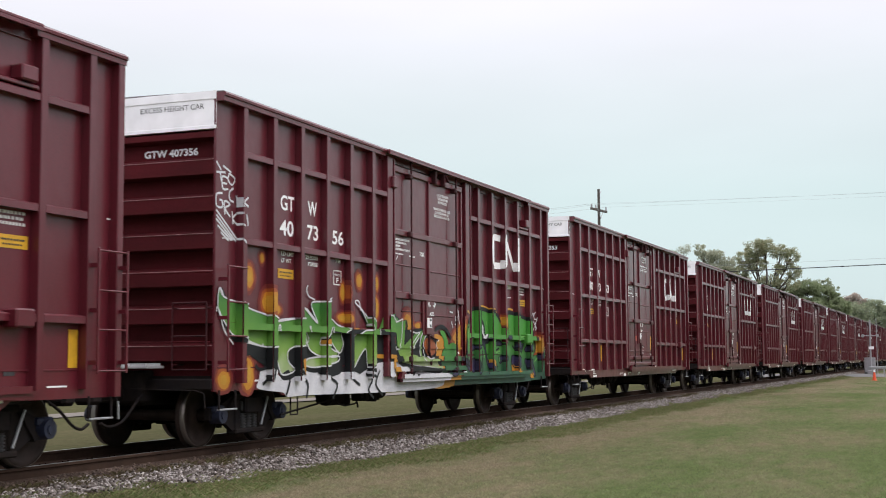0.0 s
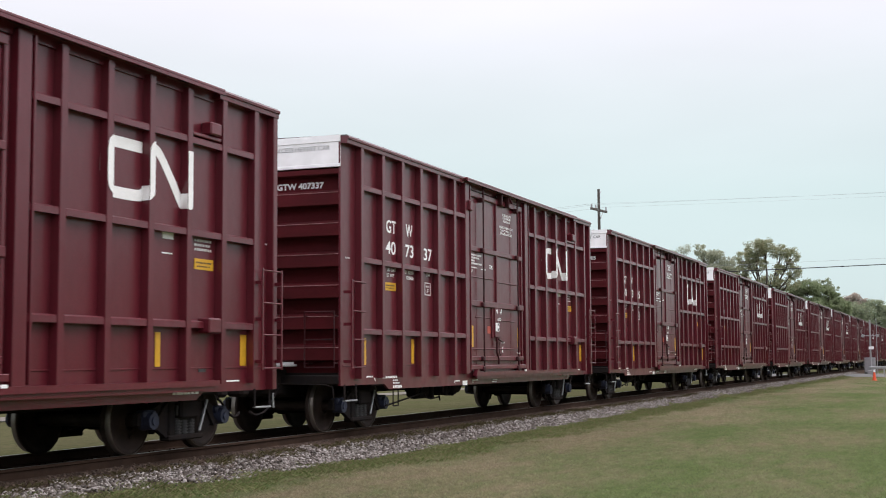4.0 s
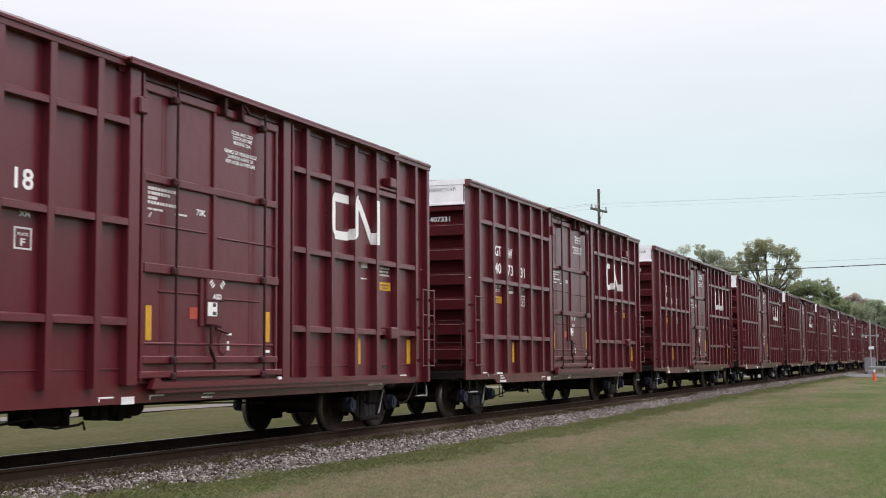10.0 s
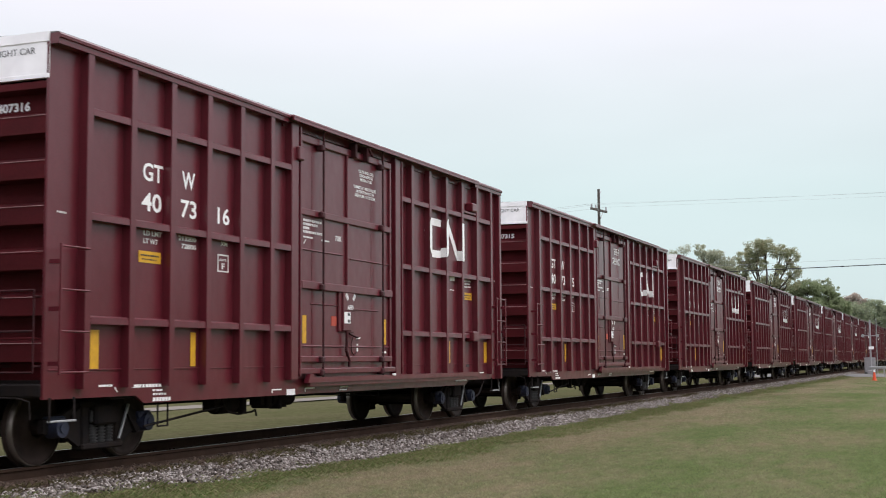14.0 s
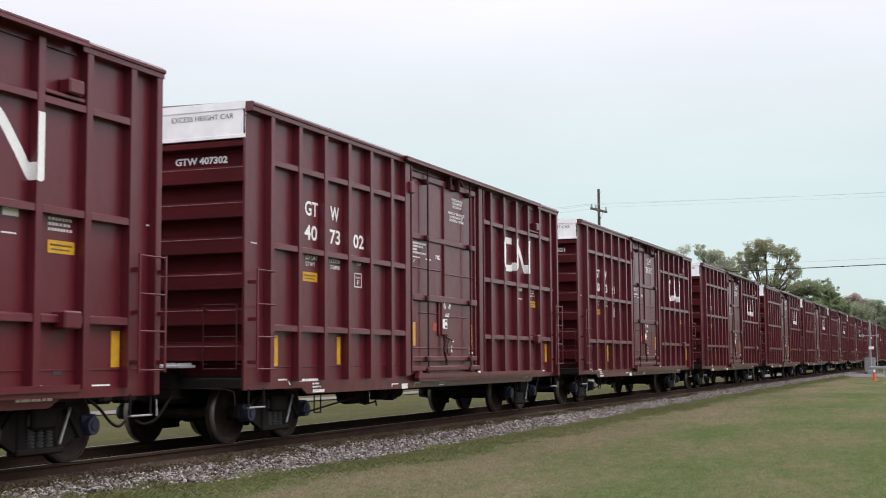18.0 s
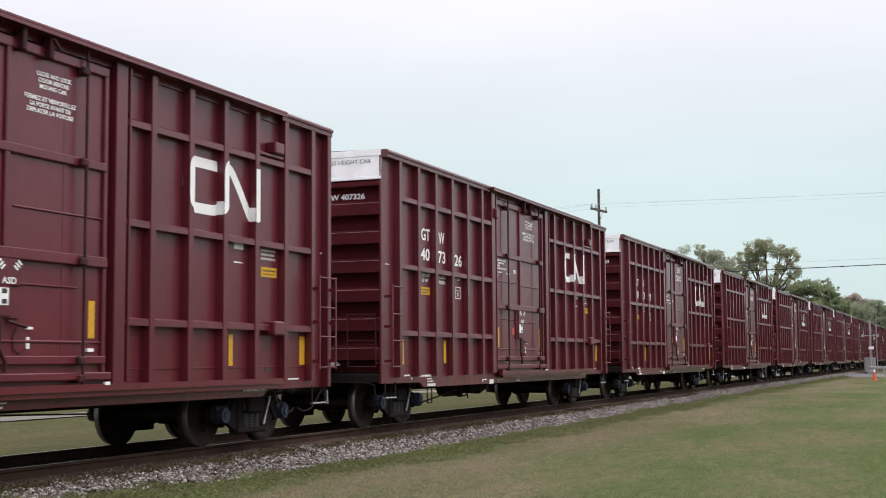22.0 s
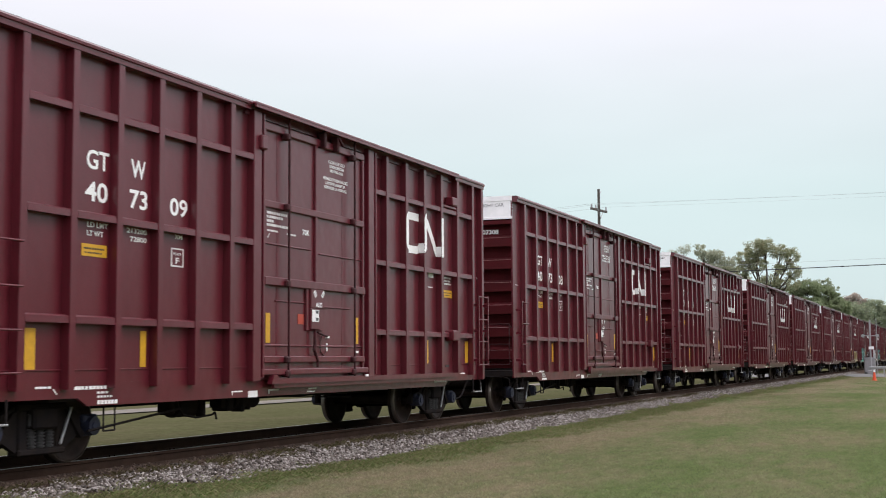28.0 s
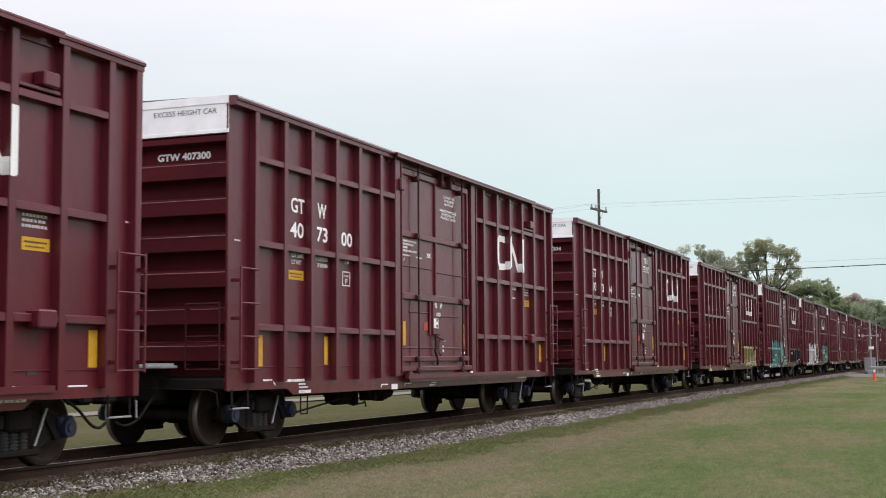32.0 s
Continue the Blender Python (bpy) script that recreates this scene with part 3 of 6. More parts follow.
        for i in range(4):
            f.box(*((x + s * 0.04, x + s * 0.40)[::s]), -0.62 + i * 0.33, -0.62 + i * 0.33 + 0.27, 1.19, 1.225)
        f.box(*((x, x + s * 0.42)[::s]), -0.66, 0.70, 1.15, 1.19, 0.006)
        P("crossover_platform", f, M_GRATE, "pale galvanised crossover platform")
        f, xe = Form(), x + s * 0.11
        sy = -1 if s < 0 else 1
        for z in (2.07, 1.60, 1.13):
            f.rod((xe, sy * 1.42, z), (xe, sy * 0.86, z), 0.013, 6)
        for y in (sy * 1.42, sy * 0.86):
            f.rod((xe, y, 2.07), (xe, y, 1.13), 0.013, 6)
            for z in (2.0, 1.2):
                f.rod((xe, y, z), (x - s * 0.19, y, z), 0.013, 6)
        if s < 0:
            P("end_ladder", f, M_ROD)
        f = Form().rod((xe, -1.40, 2.50), (xe, 1.40, 2.50), 0.010, 6).rod((xe, -1.40, 1.52), (xe, 1.40, 1.52), 0.010, 6)
        for y in (-1.4, 1.4):
            for z in (2.50, 1.52):
                f.rod((xe, y, z), (x - s * 0.19, y, z), 0.010, 6)
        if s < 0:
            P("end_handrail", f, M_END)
        f = Form().box(*((x - s * 0.3, x + s * 0.02)[::s]), -1.46, 1.46, 0.84, 1.0, 0.02)
        f.box(*((x - s * 0.2, x + s * 0.16)[::s]), -0.36, 0.36, 0.66, 1.12, 0.03)
        P("end_sill", f, M_STEEL)
        f = Form()
        f.box(*((x - s * 0.4, x + s * 0.86)[::s]), -0.09, 0.09, 0.72, 0.90, 0.03)
        f.box(*((x + s * 0.78, x + s * 1.06)[::s]), -0.17 + 0.04 * s, 0.15 + 0.04 * s, 0.66, 0.96, 0.05)
        P("coupler", f, M_STEEL, "dark cast knuckle coupler")
        f = Form()
        pts = [(x + s * 0.10, -0.35 * s * -1, 0.78), (x + s * 0.36, -0.40, 0.62), (x + s * 0.62, -0.40, 0.42), (x + s * 0.86, -0.36, 0.36), (x + s * 1.03, -0.34, 0.42)]
        pts[0] = (x + s * 0.10, -0.36, 0.78)
        f.path(smooth_line3(pts), 0.021, 7)
        P("brake_hose", f, M_STEEL)
        f = Form().path([(x + s * 0.2, -0.25, 0.86), (x + s * 0.2, -1.30, 0.84), (x + s * 0.16, -1.42, 0.80), (x + s * 0.16, -1.44, 0.60)], 0.010, 6)
        lever = P("uncoupling_lever", f, M_STEEL)
        if s > 0:
            part("lever_handle", Form().rod((x + 0.16, -1.45, 0.54), (x + 0.16, -1.44, 0.76), 0.016, 6), M_GALV, lever, "bright worn handle")
        # sill step under the corner
        xs = x - s * 0.3
        step = P("sill_step", Form().rod((xs - 0.24, -1.53, 0.84), (xs - 0.24, -1.53, 0.57), 0.016, 6), M_STEEL)
        part("step_bar", Form().rod((xs + 0.2, -1.53, 0.57), (xs + 0.2, -1.53, 0.84), 0.016, 6), M_STEEL, step)
        part("tread", Form().box(xs - 0.25, xs + 0.21, -1.56, -1.50, 0.555, 0.58, 0.006), M_GALV, step, "worn pale step tread")
    # ladders on the side that is seen
    P("side_ladder", ladder(Form(), 0.08, 0.60, -1.70, -1.55, (2.58, 2.08, 1.60, 1.13), False))
    P("side_ladder", ladder(Form(), L - 0.62, L - 0.05, -1.70, -1.55, (2.58, 2.10, 1.63, 1.14)))
    # brackets and stops
    P("door_stop", Form().box(13.62, 13.90, -1.66, YP, 4.39, 4.57, 0.02).box(13.26, 13.98, -1.60, YP, 4.33, 4.38, 0.01), M_PAINT)
    P("door_stop", Form().box(13.58, 13.90, -1.68, YP, 1.63, 1.84, 0.02), M_PAINT)
    P("door_stop", Form().box(5.88, 6.06, -1.66, YP, 4.40, 4.62, 0.02), M_PAINT)
    make_door(car)
    # underframe
    f = Form().box(0.2, L - 0.2, -1.43, 1.43, 0.96, 1.04)
    for x in np.linspace(3.2, L - 3.2, 6):
        f.box(x - 0.06, x + 0.06, -1.42, 1.42, 0.76, 0.98)
    for x in (1.7, L - 1.7):
        f.box(x - 0.28, x + 0.28, -1.43, 1.43, 0.78, 0.98, 0.02)
    P("underframe", f, M_STEEL)
    P("centre_sill", Form().box(0.1, L - 0.1, -0.3, 0.3, 0.62, 0.98, 0.02), M_STEEL)
    P("brake_cylinder", Form().rod((4.9, -0.75, 0.62), (5.5, -0.75, 0.62), 0.17, 16).rod((5.5, -0.75, 0.62), (5.72, -0.75, 0.62), 0.05, 8).rod((5.05, -0.75, 0.64), (5.32, -0.75, 0.64), 0.17, 16).box(5.36, 5.47, -0.98, -0.86, 0.44, 0.72, 0.02).box(4.62, 4.74, -0.95, -0.7, 0.5, 0.8, 0.03).box(4.8, 4.9, -0.9, -0.6, 0.6, 0.9).box(5.85, 5.97, -1.0, -0.8, 0.56, 0.95), M_STEEL)
    P("air_reservoir", Form().rod((6.3, -0.85, 0.66), (7.0, -0.85, 0.66), 0.14, 14).box(6.05, 6.22, -1.0, -0.7, 0.5, 0.85, 0.02).box(6.42, 6.52, -1.02, -0.8, 0.48, 0.7, 0.02).rod((6.75, -0.9, 0.5), (6.75, -0.9, 0.8), 0.06, 8), M_STEEL)
    P("brake_rod", Form().rod((2.3, -1.3, 0.41), (4.55, -1.15, 0.60), 0.018, 6).path([(4.35, -1.2, 0.78), (4.5, -1.15, 0.62), (4.7, -1.1, 0.50), (5.1, -1.05, 0.45), (5.6, -1.0, 0.47), (5.68, -1.0, 0.50), (5.72, -1.0, 0.40)], 0.016, 6), M_STEEL)
    P("brake_rod", Form().rod((7.4, -1.1, 0.68), (10.0, -1.1, 0.60), 0.011, 6).rod((10.0, -1.1, 0.58), (10.0, -1.1, 0.95), 0.014, 6), M_STEEL)
    P("rod_hanger", Form().path([(2.54, -1.35, 0.80), (2.54, -1.35, 0.40), (2.77, -1.35, 0.40), (2.77, -1.35, 0.80)], 0.012, 6), M_STEEL)
    make_truck(car, 1.70)
    make_truck(car, L - 1.70)
    # tape, plates and lettering
    for x0, x1, z0, z1, y in ((0.84, 1.08, 1.165, 1.635, YP), (3.10, 3.225, 1.18, 1.64, YP), (6.235, 6.365, 1.52, 1.97, YD), (9.32, 9.44, 1.53, 1.98, YD),
                              (12.585, 12.70, 1.18, 1.63, YP), (14.72, 14.89, 1.18, 1.63, YP)):
        P("reflector_strip", Form().box(x0, x1, y - 0.005, y + 0.001, z0, z1), M_YELLOW, "yellow reflective strip")
    for x0, x1, z0, z1 in ((1.88, 2.37, 2.52, 2.67), (13.49, 13.97, 2.51, 2.66)):
        pl = P("yellow_plate", Form().box(x0, x1, YP - 0.006, YP + 0.001, z0, z1), M_YELLOW, "yellow plate with small print")
        f = bars(Form(), x0 + 0.04, x1 - 0.04, z0 + 0.085, 0.022, 8, YP - 0.009)
        part("small_print", bars(f, x0 + 0.06, x1 - 0.08, z0 + 0.035, 0.018, 7, YP - 0.009, seed=3), M_BLACK, pl, kind="stuff")
    for text, x0, x1 in (("GT", 1.95, 2.395), ("W", 2.85, 3.17)):
        P("reporting_mark", text_on(Form(), text, x0, x1, 3.585, 3.825, bold=0.018), M_LETTER, "white reporting mark")
    for text, x0, x1 in (("40", 1.93, 2.375), ("73", 2.83, 3.215)):
        P("car_number", text_on(Form(), text, x0, x1, 3.19, 3.437, bold=0.02), M_LETTER, "white stencilled number")
    f = text_on(Form(), "LD LMT", 1.98, 2.39, 2.875, 2.94)
    text_on(f, "LT WT", 1.98, 2.30, 2.77, 2.835)
    text_on(f, "213200", 2.78, 3.21, 2.875, 2.94)
    text_on(f, "72800", 2.85, 3.21, 2.77, 2.835)
    P("weight_stencil", text_on(f, "XM", 3.85, 4.03, 2.885, 2.945), M_LETTER, "white load limit stencil")
    f, y = Form(), YP - 0.005
    for a in ((3.77, 4.07, 2.742, 2.762), (3.77, 4.07, 2.51, 2.53), (3.77, 3.795, 2.51, 2.762), (4.045, 4.07, 2.51, 2.762)):
        f.box(a[0], a[1], y, YP, a[2], a[3])
    text_on(f, "F", 3.88, 3.965, 2.55, 2.635)
    P("plate_sign", text_on(f, "PLATE", 3.83, 4.01, 2.665, 2.70), M_FAINT, "white framed letter F")
    y = YP - 0.007
    stencil = lambda f: P("sill_stencil", f, M_LETTER, "small white sill stencil")
    f = bars(Form(), 1.09, 1.38, 0.945, 0.026, 4, y, 0.1)
    stencil(f.add([(1.40, y, 0.93), (1.42, y, 0.94), (1.48, y, 0.875), (1.46, y, 0.87)], [(0, 1, 2, 3)]))
    f = bars(Form(), 1.78, 2.42, 0.92, 0.04, 9, y, 0.12, 2)
    bars(f, 2.22, 2.46, 0.865, 0.026, 3, y, 0.15, 3)
    bars(f, 2.23, 2.54, 0.815, 0.026, 5, y, 0.15, 4)
    stencil(bars(f, 2.23, 2.64, 0.735, 0.05, 6, y, 0.15, 5))
    for x0, x1, drop in ((5.34, 5.64, 0.76), (6.40, 6.72, 0.755)):
        stencil(Form().prism([(x0, drop), (x0 + 0.02, drop), (x0 + 0.02, 0.80), (x1, 0.80), (x1, 0.82), (x0, 0.82)], "y", y, y + 0.004))
    stencil(Form().box(5.80, 6.07, y, y + 0.004, 0.715, 0.81))
    f = bars(Form(), 7.66, 7.95, 0.795, 0.018, 1, y, 0.0)
    stencil(bars(f, 7.62, 7.92, 0.745, 0.022, 4, y, 0.1))
    stencil(bars(Form(), 13.0, 13.62, 0.805, 0.04, 7, y, 0.1, 8))
    P("notice_plate", Form().box(12.72, 12.98, YP - 0.005, YP, 2.87, 2.965), M_LETTER, "small white plate")
    P("small_notice", bars(Form(), 12.71, 12.96, 2.67, 0.02, 5, YP - 0.004, 0.15), M_LETTER)
    P("corner_stencil", bars(Form(), 15.42, 15.58, 2.995, 0.022, 4, YP - 0.006, 0.2), M_LETTER)
    P("small_notice", Form().box(14.35, 14.70, YP - 0.008, YP, 0.955, 0.975), M_LETTER)
    P("small_notice", Form().box(13.35, 13.43, YP - 0.008, YP, 0.95, 0.985), M_LETTER)
    P("door_track_mark", Form().box(9.50, 9.60, -1.65, -1.62, 0.97, 1.01), M_LETTER)
    f = Form()
    for i, n in enumerate((8, 7, 6, 8)):
        bars(f, 13.49, 13.90 + 0.03 * (i % 2), 2.955 - i * 0.062, 0.034, n, YP - 0.004, 0.2, i)
    P("small_notice", f, M_FAINT)
    P("corner_stencil", bars(Form(), 0.25, 0.44, 2.99, 0.022, 5, YP - 0.006, 0.25, 9), M_FAINT)
    P("notice_plate", Form().box(13.62, 13.80, YP - 0.008, YP, 1.10, 1.15), M_GREYST, "small grey plate")
    P("emblem", paint_on(Form(), noodle(), 0.005, 0, RIBS[8:10]), M_LETTER, "white bent-band railway emblem")
    f = Form()
    text_end(f, "EXCESS HEIGHT CAR", -0.20, -1.28, 4.848, 4.926, X0 - 0.005, 0, -0.002)
    P("height_notice", f, M_BLACK, "black notice on the white panel")
    return car


def smooth_line3(pts, steps=4):
    a = smooth_line([(p[0], p[2]) for p in pts], steps=steps)
    b = smooth_line([(p[1], 0.0) for p in pts], steps=steps)
    return [(u[0], v[0], u[1]) for u, v in zip(a, b)]


def join_parts(car):
    """A car that never comes near keeps one mesh for each kind of part; its wheelsets stay free to roll."""
    kinds = {}
    for ob in car.children_recursive:
        kind = ob.name.split(".")[0]
        if kind in ("truck", "wheelset"):
            continue
        m, up = ob.matrix_basis.copy(), ob.parent
        while up != car:
            m, up = up.matrix_basis @ m, up.parent
        kinds.setdefault((kind, tuple(k.name for k in ob.data.materials)), []).append((ob, m))
    for (kind, _), obs in kinds.items():
        bm = bmesh.new()
        for ob, m in obs:
            me = ob.data.copy()
            me.transform(m)
            bm.from_mesh(me)
            bpy.data.meshes.remove(me)
        me = bpy.data.meshes.new(kind)
        bm.to_mesh(me)
        bm.free()
        for k in obs[0][0].data.materials:
            me.materials.append(k)
        part(kind, me, (), car, kind="stuff" if len(obs) > 1 else "")
    for ob in [ob for obs in kinds.values() for ob, m in obs]:
        bpy.data.objects.remove(ob)
    return car


NEAR_CARS = 33
boxcar = make_boxcar()
far_car = join_parts(copy_thing(boxcar, pose(TRAIN[0][1] + NEAR_CARS * CAR_PITCH + PLAY[NEAR_CARS], 0, 0)))
cars = [boxcar] + [copy_thing(boxcar, pose(TRAIN[0][1] + k * CAR_PITCH + PLAY[k], 0, 0)) for k in range(1, NEAR_CARS)]
cars += [far_car] + [copy_thing(far_car, pose(TRAIN[0][1] + k * CAR_PITCH + PLAY[k], 0, 0)) for k in range(NEAR_CARS + 1, CARS)]
boxcar.location = (TRAIN[0][1] + PLAY[0], 0, 0)
for car, nn in zip(cars, NUMBERS):
    if nn:
        part("car_number", text_on(Form(), nn, 3.73 + 0.03 * nn.count("1"), 4.15 - 0.07 * nn.count("1"), 3.19, 3.432, bold=0.02), M_LETTER, car, "white stencilled number")
        part("end_number", text_end(Form(), "GTW 4073" + nn, -0.16, -1.08, 4.213, 4.327, X0 + 0.168, 0, 0.04), M_WHITE, car, "white number on the end")
for car in cars[NEAR_CARS:]:
    part("car_number", bars(Form(), 3.73, 4.16, 3.205, 0.2, 2), M_LETTER, car)


# ---- graffiti ----
def fade_paint(name, stops, z0, z1):
    """Sprayed paint that fades from tone to tone up the side."""
    m = material(name, (0.5, 0.5, 0.5), 0.5)
    n, l = m.node_tree.nodes, m.node_tree.links
    tc, sp, mr, cr = n.new("ShaderNodeTexCoord"), n.new("ShaderNodeSeparateXYZ"), n.new("ShaderNodeMapRange"), n.new("ShaderNodeValToRGB")
    l.new(tc.outputs["Object"], sp.inputs[0])
    l.new(sp.outputs["Z"], mr.inputs[0])
    mr.inputs["From Min"].default_value, mr.inputs["From Max"].default_value = z0, z1
    no, ad = n.new("ShaderNodeTexNoise"), n.new("ShaderNodeMath")
    no.inputs["Scale"].default_value = 2.2
    ad.operation = "MULTIPLY_ADD"
    ad.inputs[1].default_value = 0.5
    l.new(no.outputs[0], ad.inputs[0])
    l.new(tc.outputs["Object"], no.inputs["Vector"])
    sb = n.new("ShaderNodeMath")
    sb.operation = "SUBTRACT"
    sb.inputs[1].default_value = 0.25
    l.new(mr.outputs[0], sb.inputs[0])
    l.new(sb.outputs[0], ad.inputs[2])
    l.new(ad.outputs[0], cr.inputs[0])
    els = cr.color_ramp.elements
    els[0].position, els[0].color = stops[0][0], (*stops[0][1], 1)
    els[1].position, els[1].color = stops[-1][0], (*stops[-1][1], 1)
    for at, col in stops[1:-1]:
        els.new(at).color = (*col, 1)
    l.new(cr.outputs[0], n["Hue/Saturation/Value"].inputs["Color"])
    return m


M_GREEN = fade_paint("sprayed_green", ((0.0, (0.40, 0.46, 0.28)), (0.2, (0.20, 0.34, 0.06)), (0.55, (0.10, 0.26, 0.035)), (1.0, (0.05, 0.19, 0.035))), 1.05, 2.15)
M_DGREEN = fade_paint("sprayed_dark_green", ((0.0, (0.02, 0.075, 0.05)), (0.3, (0.035, 0.13, 0.045)), (0.6, (0.06, 0.25, 0.03)), (1.0, (0.055, 0.26, 0.035))), 0.75, 2.2)
M_SPRAYW = material("sprayed_white", (0.66, 0.66, 0.68), 0.55, second=(0.46, 0.46, 0.50), scale=2.5, mix=0.8)
M_SPRAYB = material("sprayed_black", (0.010, 0.010, 0.012), 0.55, spec=0.25, second=(0.016, 0.02, 0.02), scale=2, mix=0.8)
M_SPRAYO = material("sprayed_orange", (0.50, 0.205, 0.016), 0.5, second=(0.46, 0.23, 0.02), scale=3, mix=0.9)
M_SPRAYF = material("sprayed_red_orange", (0.33, 0.075, 0.014), 0.5, second=(0.24, 0.05, 0.014), scale=4, mix=0.9)
M_SPRAYR = material("sprayed_red_haze", (0.19, 0.022, 0.013), 0.5, second=(0.11, 0.012, 0.016), scale=4, mix=0.9)
M_SPRAYY = material("sprayed_yellow", (0.50, 0.29, 0.03), 0.5, second=(0.48, 0.22, 0.02), scale=3, mix=0.9)
M_VIOLET = material("sprayed_violet", (0.040, 0.030, 0.10), 0.5, second=(0.012, 0.012, 0.02), scale=4, mix=0.9)
M_SHINE = material("sprayed_pale_green", (0.16, 0.42, 0.09), 0.5)
M_TEAL = material("sprayed_teal", (0.10, 0.32, 0.28), 0.5, second=(0.04, 0.15, 0.14), scale=2.5, mix=1.0)
M_SAND = material("sprayed_sand", (0.42, 0.36, 0.16), 0.5, second=(0.16, 0.13, 0.06), scale=2.5, mix=1.0)


def blob(x, z, rx, rz, n=12, seed=0, tip=0.0):
    rnd = random.Random(seed)
    return [(x + rx * math.cos(a) * rnd.uniform(0.88, 1.08), z + rz * math.sin(a) * rnd.uniform(0.9, 1.08) + (tip * rz if abs(a - math.pi / 2) < 0.1 else 0))
            for a in (2 * math.pi * i / n for i in range(n))]


def sprayed(car, name, shapes, mat, layer, label="", curve=True, lines=(), width=0.05):
    f = Form()
    shapes, lines = ([[(min(15.58, max(0.08, x)), z) for x, z in s] for s in group] for group in (shapes, lines))
    coats = [filled(smooth_line(s, True, 3) if curve else s) for s in shapes] + [stroke(smooth_line(s, steps=4), width) for s in lines]
    for i, coat in enumerate(coats):
        paint_on(f, coat, 0.004 + 0.0025 * layer + 0.0001 * (i % 20))
    return part(name, f, mat, car, label)


def big_piece(car):
    greens = []
    greens += [[(0.16, 2.29), (0.28, 2.16), (0.68, 2.09), (1.09, 2.0), (1.59, 1.92), (1.72, 1.82), (1.75, 1.67), (1.74, 1.48), (1.34, 1.47), (0.74, 1.59), (0.52, 1.63), (0.3, 1.8), (0.19, 1.92), (0.11, 2.04)], [(1.77, 1.84), (2.68, 1.92), (2.7, 1.77), (2.84, 1.55), (2.22, 1.43), (2.18, 1.24), (2.39, 1.1), (2.01, 1.03), (1.86, 1.19), (1.72, 1.49)], [(2.7, 2.09), (3.17, 1.85), (2.93, 2.16), (3.37, 2.21), (3.45, 2.2), (3.56, 1.98), (3.47, 1.74), (3.29, 1.6), (3.25, 1.51), (3.47, 1.49), (3.81, 1.4), (3.91, 1.4), (3.85, 1.31), (3.27, 1.32), (2.94, 1.4), (2.8, 1.52), (2.74, 1.73)]]
    greens += [[(2.69, 1.19), (2.84, 1.28), (3.37, 1.31), (3.91, 1.32), (3.89, 1.23), (3.37, 1.16), (2.98, 1.14)], [(3.54, 1.74), (3.64, 1.93), (3.89, 1.84), (4.21, 1.78), (4.02, 1.7), (4.1, 1.52), (3.95, 1.37), (3.68, 1.53), (3.58, 1.6)], [(4.43, 1.61), (4.77, 1.76), (5.12, 1.79), (4.95, 2.02), (4.77, 2.16), (5.28, 1.88), (5.4, 1.73), (5.35, 1.63), (5.35, 1.23), (5.07, 1.13), (5.0, 1.44), (4.77, 1.33), (4.5, 1.11), (4.45, 1.23)]]
    hook = [(5.57, 1.8), (5.73, 2.01), (6.0, 2.09), (6.27, 2.03), (6.38, 1.95), (6.67, 1.99), (6.62, 1.73), (6.59, 1.51), (7.09, 1.73), (7.52, 1.83), (8.03, 1.85), (7.6, 1.68), (7.39, 1.5), (7.46, 1.3), (8.23, 1.26), (8.34, 1.07), (6.51, 1.2), (6.3, 1.44), (6.25, 1.75), (5.63, 1.76)]
    dome = [(9.7, 1.68), (9.72, 1.91), (10.01, 2.19), (10.57, 2.32), (11.31, 2.3), (11.9, 2.23), (12.15, 2.07), (12.36, 1.78), (12.22, 1.69), (12.42, 1.47), (12.54, 1.29), (12.47, 0.91), (9.69, 0.96), (9.52, 1.22), (9.68, 1.37)]
    dome_b = [(12.41, 2.01), (12.44, 2.23), (12.93, 2.31), (14.1, 2.18), (14.37, 1.93), (14.59, 1.64), (14.61, 1.39), (14.21, 1.24), (14.4, 1.09), (14.26, 0.83), (12.47, 0.9), (12.5, 1.24), (12.62, 1.56)]
    dome_c = [(14.5, 1.26), (14.79, 1.35), (15.1, 1.41), (15.2, 1.64), (15.36, 1.6), (15.62, 1.18), (15.67, 0.82), (14.55, 0.83)]
    curl = [(8.38, 1.81), (8.6, 1.82), (8.8, 1.64), (8.84, 1.55), (9.07, 1.6), (9.32, 1.52), (9.41, 1.29), (9.45, 1.15), (9.74, 1.08), (9.58, 0.94), (8.62, 0.96), (8.47, 1.12), (8.5, 1.38), (8.61, 1.51), (8.57, 1.66)]
    ochre = [(8.12, 1.75), (8.53, 1.71), (8.61, 1.55), (8.5, 1.38), (8.43, 1.16), (8.62, 0.96), (9.25, 0.93), (9.25, 0.72), (8.22, 0.68), (8.36, 0.9), (8.28, 1.12), (7.96, 1.25), (8.13, 1.38), (8.16, 1.55)]
    face = [(7.55, 1.57), (7.68, 1.67), (7.95, 1.65), (8.14, 1.55), (8.1, 1.38), (7.82, 1.32), (7.62, 1.41)]
    skirt = [(9.44, 0.99), (15.81, 0.95), (15.81, 0.77), (13.44, 0.71), (9.26, 0.73), (9.35, 0.87)]
    gap = [(0.78, 1.59), (1.64, 1.56), (2.83, 1.75), (3.99, 1.77), (5.52, 1.79), (6.27, 1.78), (7.45, 1.86), (8.23, 1.63), (8.16, 1.11), (5.13, 1.03), (4.01, 0.97), (2.85, 1.06), (1.76, 1.07), (1.16, 1.28), (0.79, 1.45)]
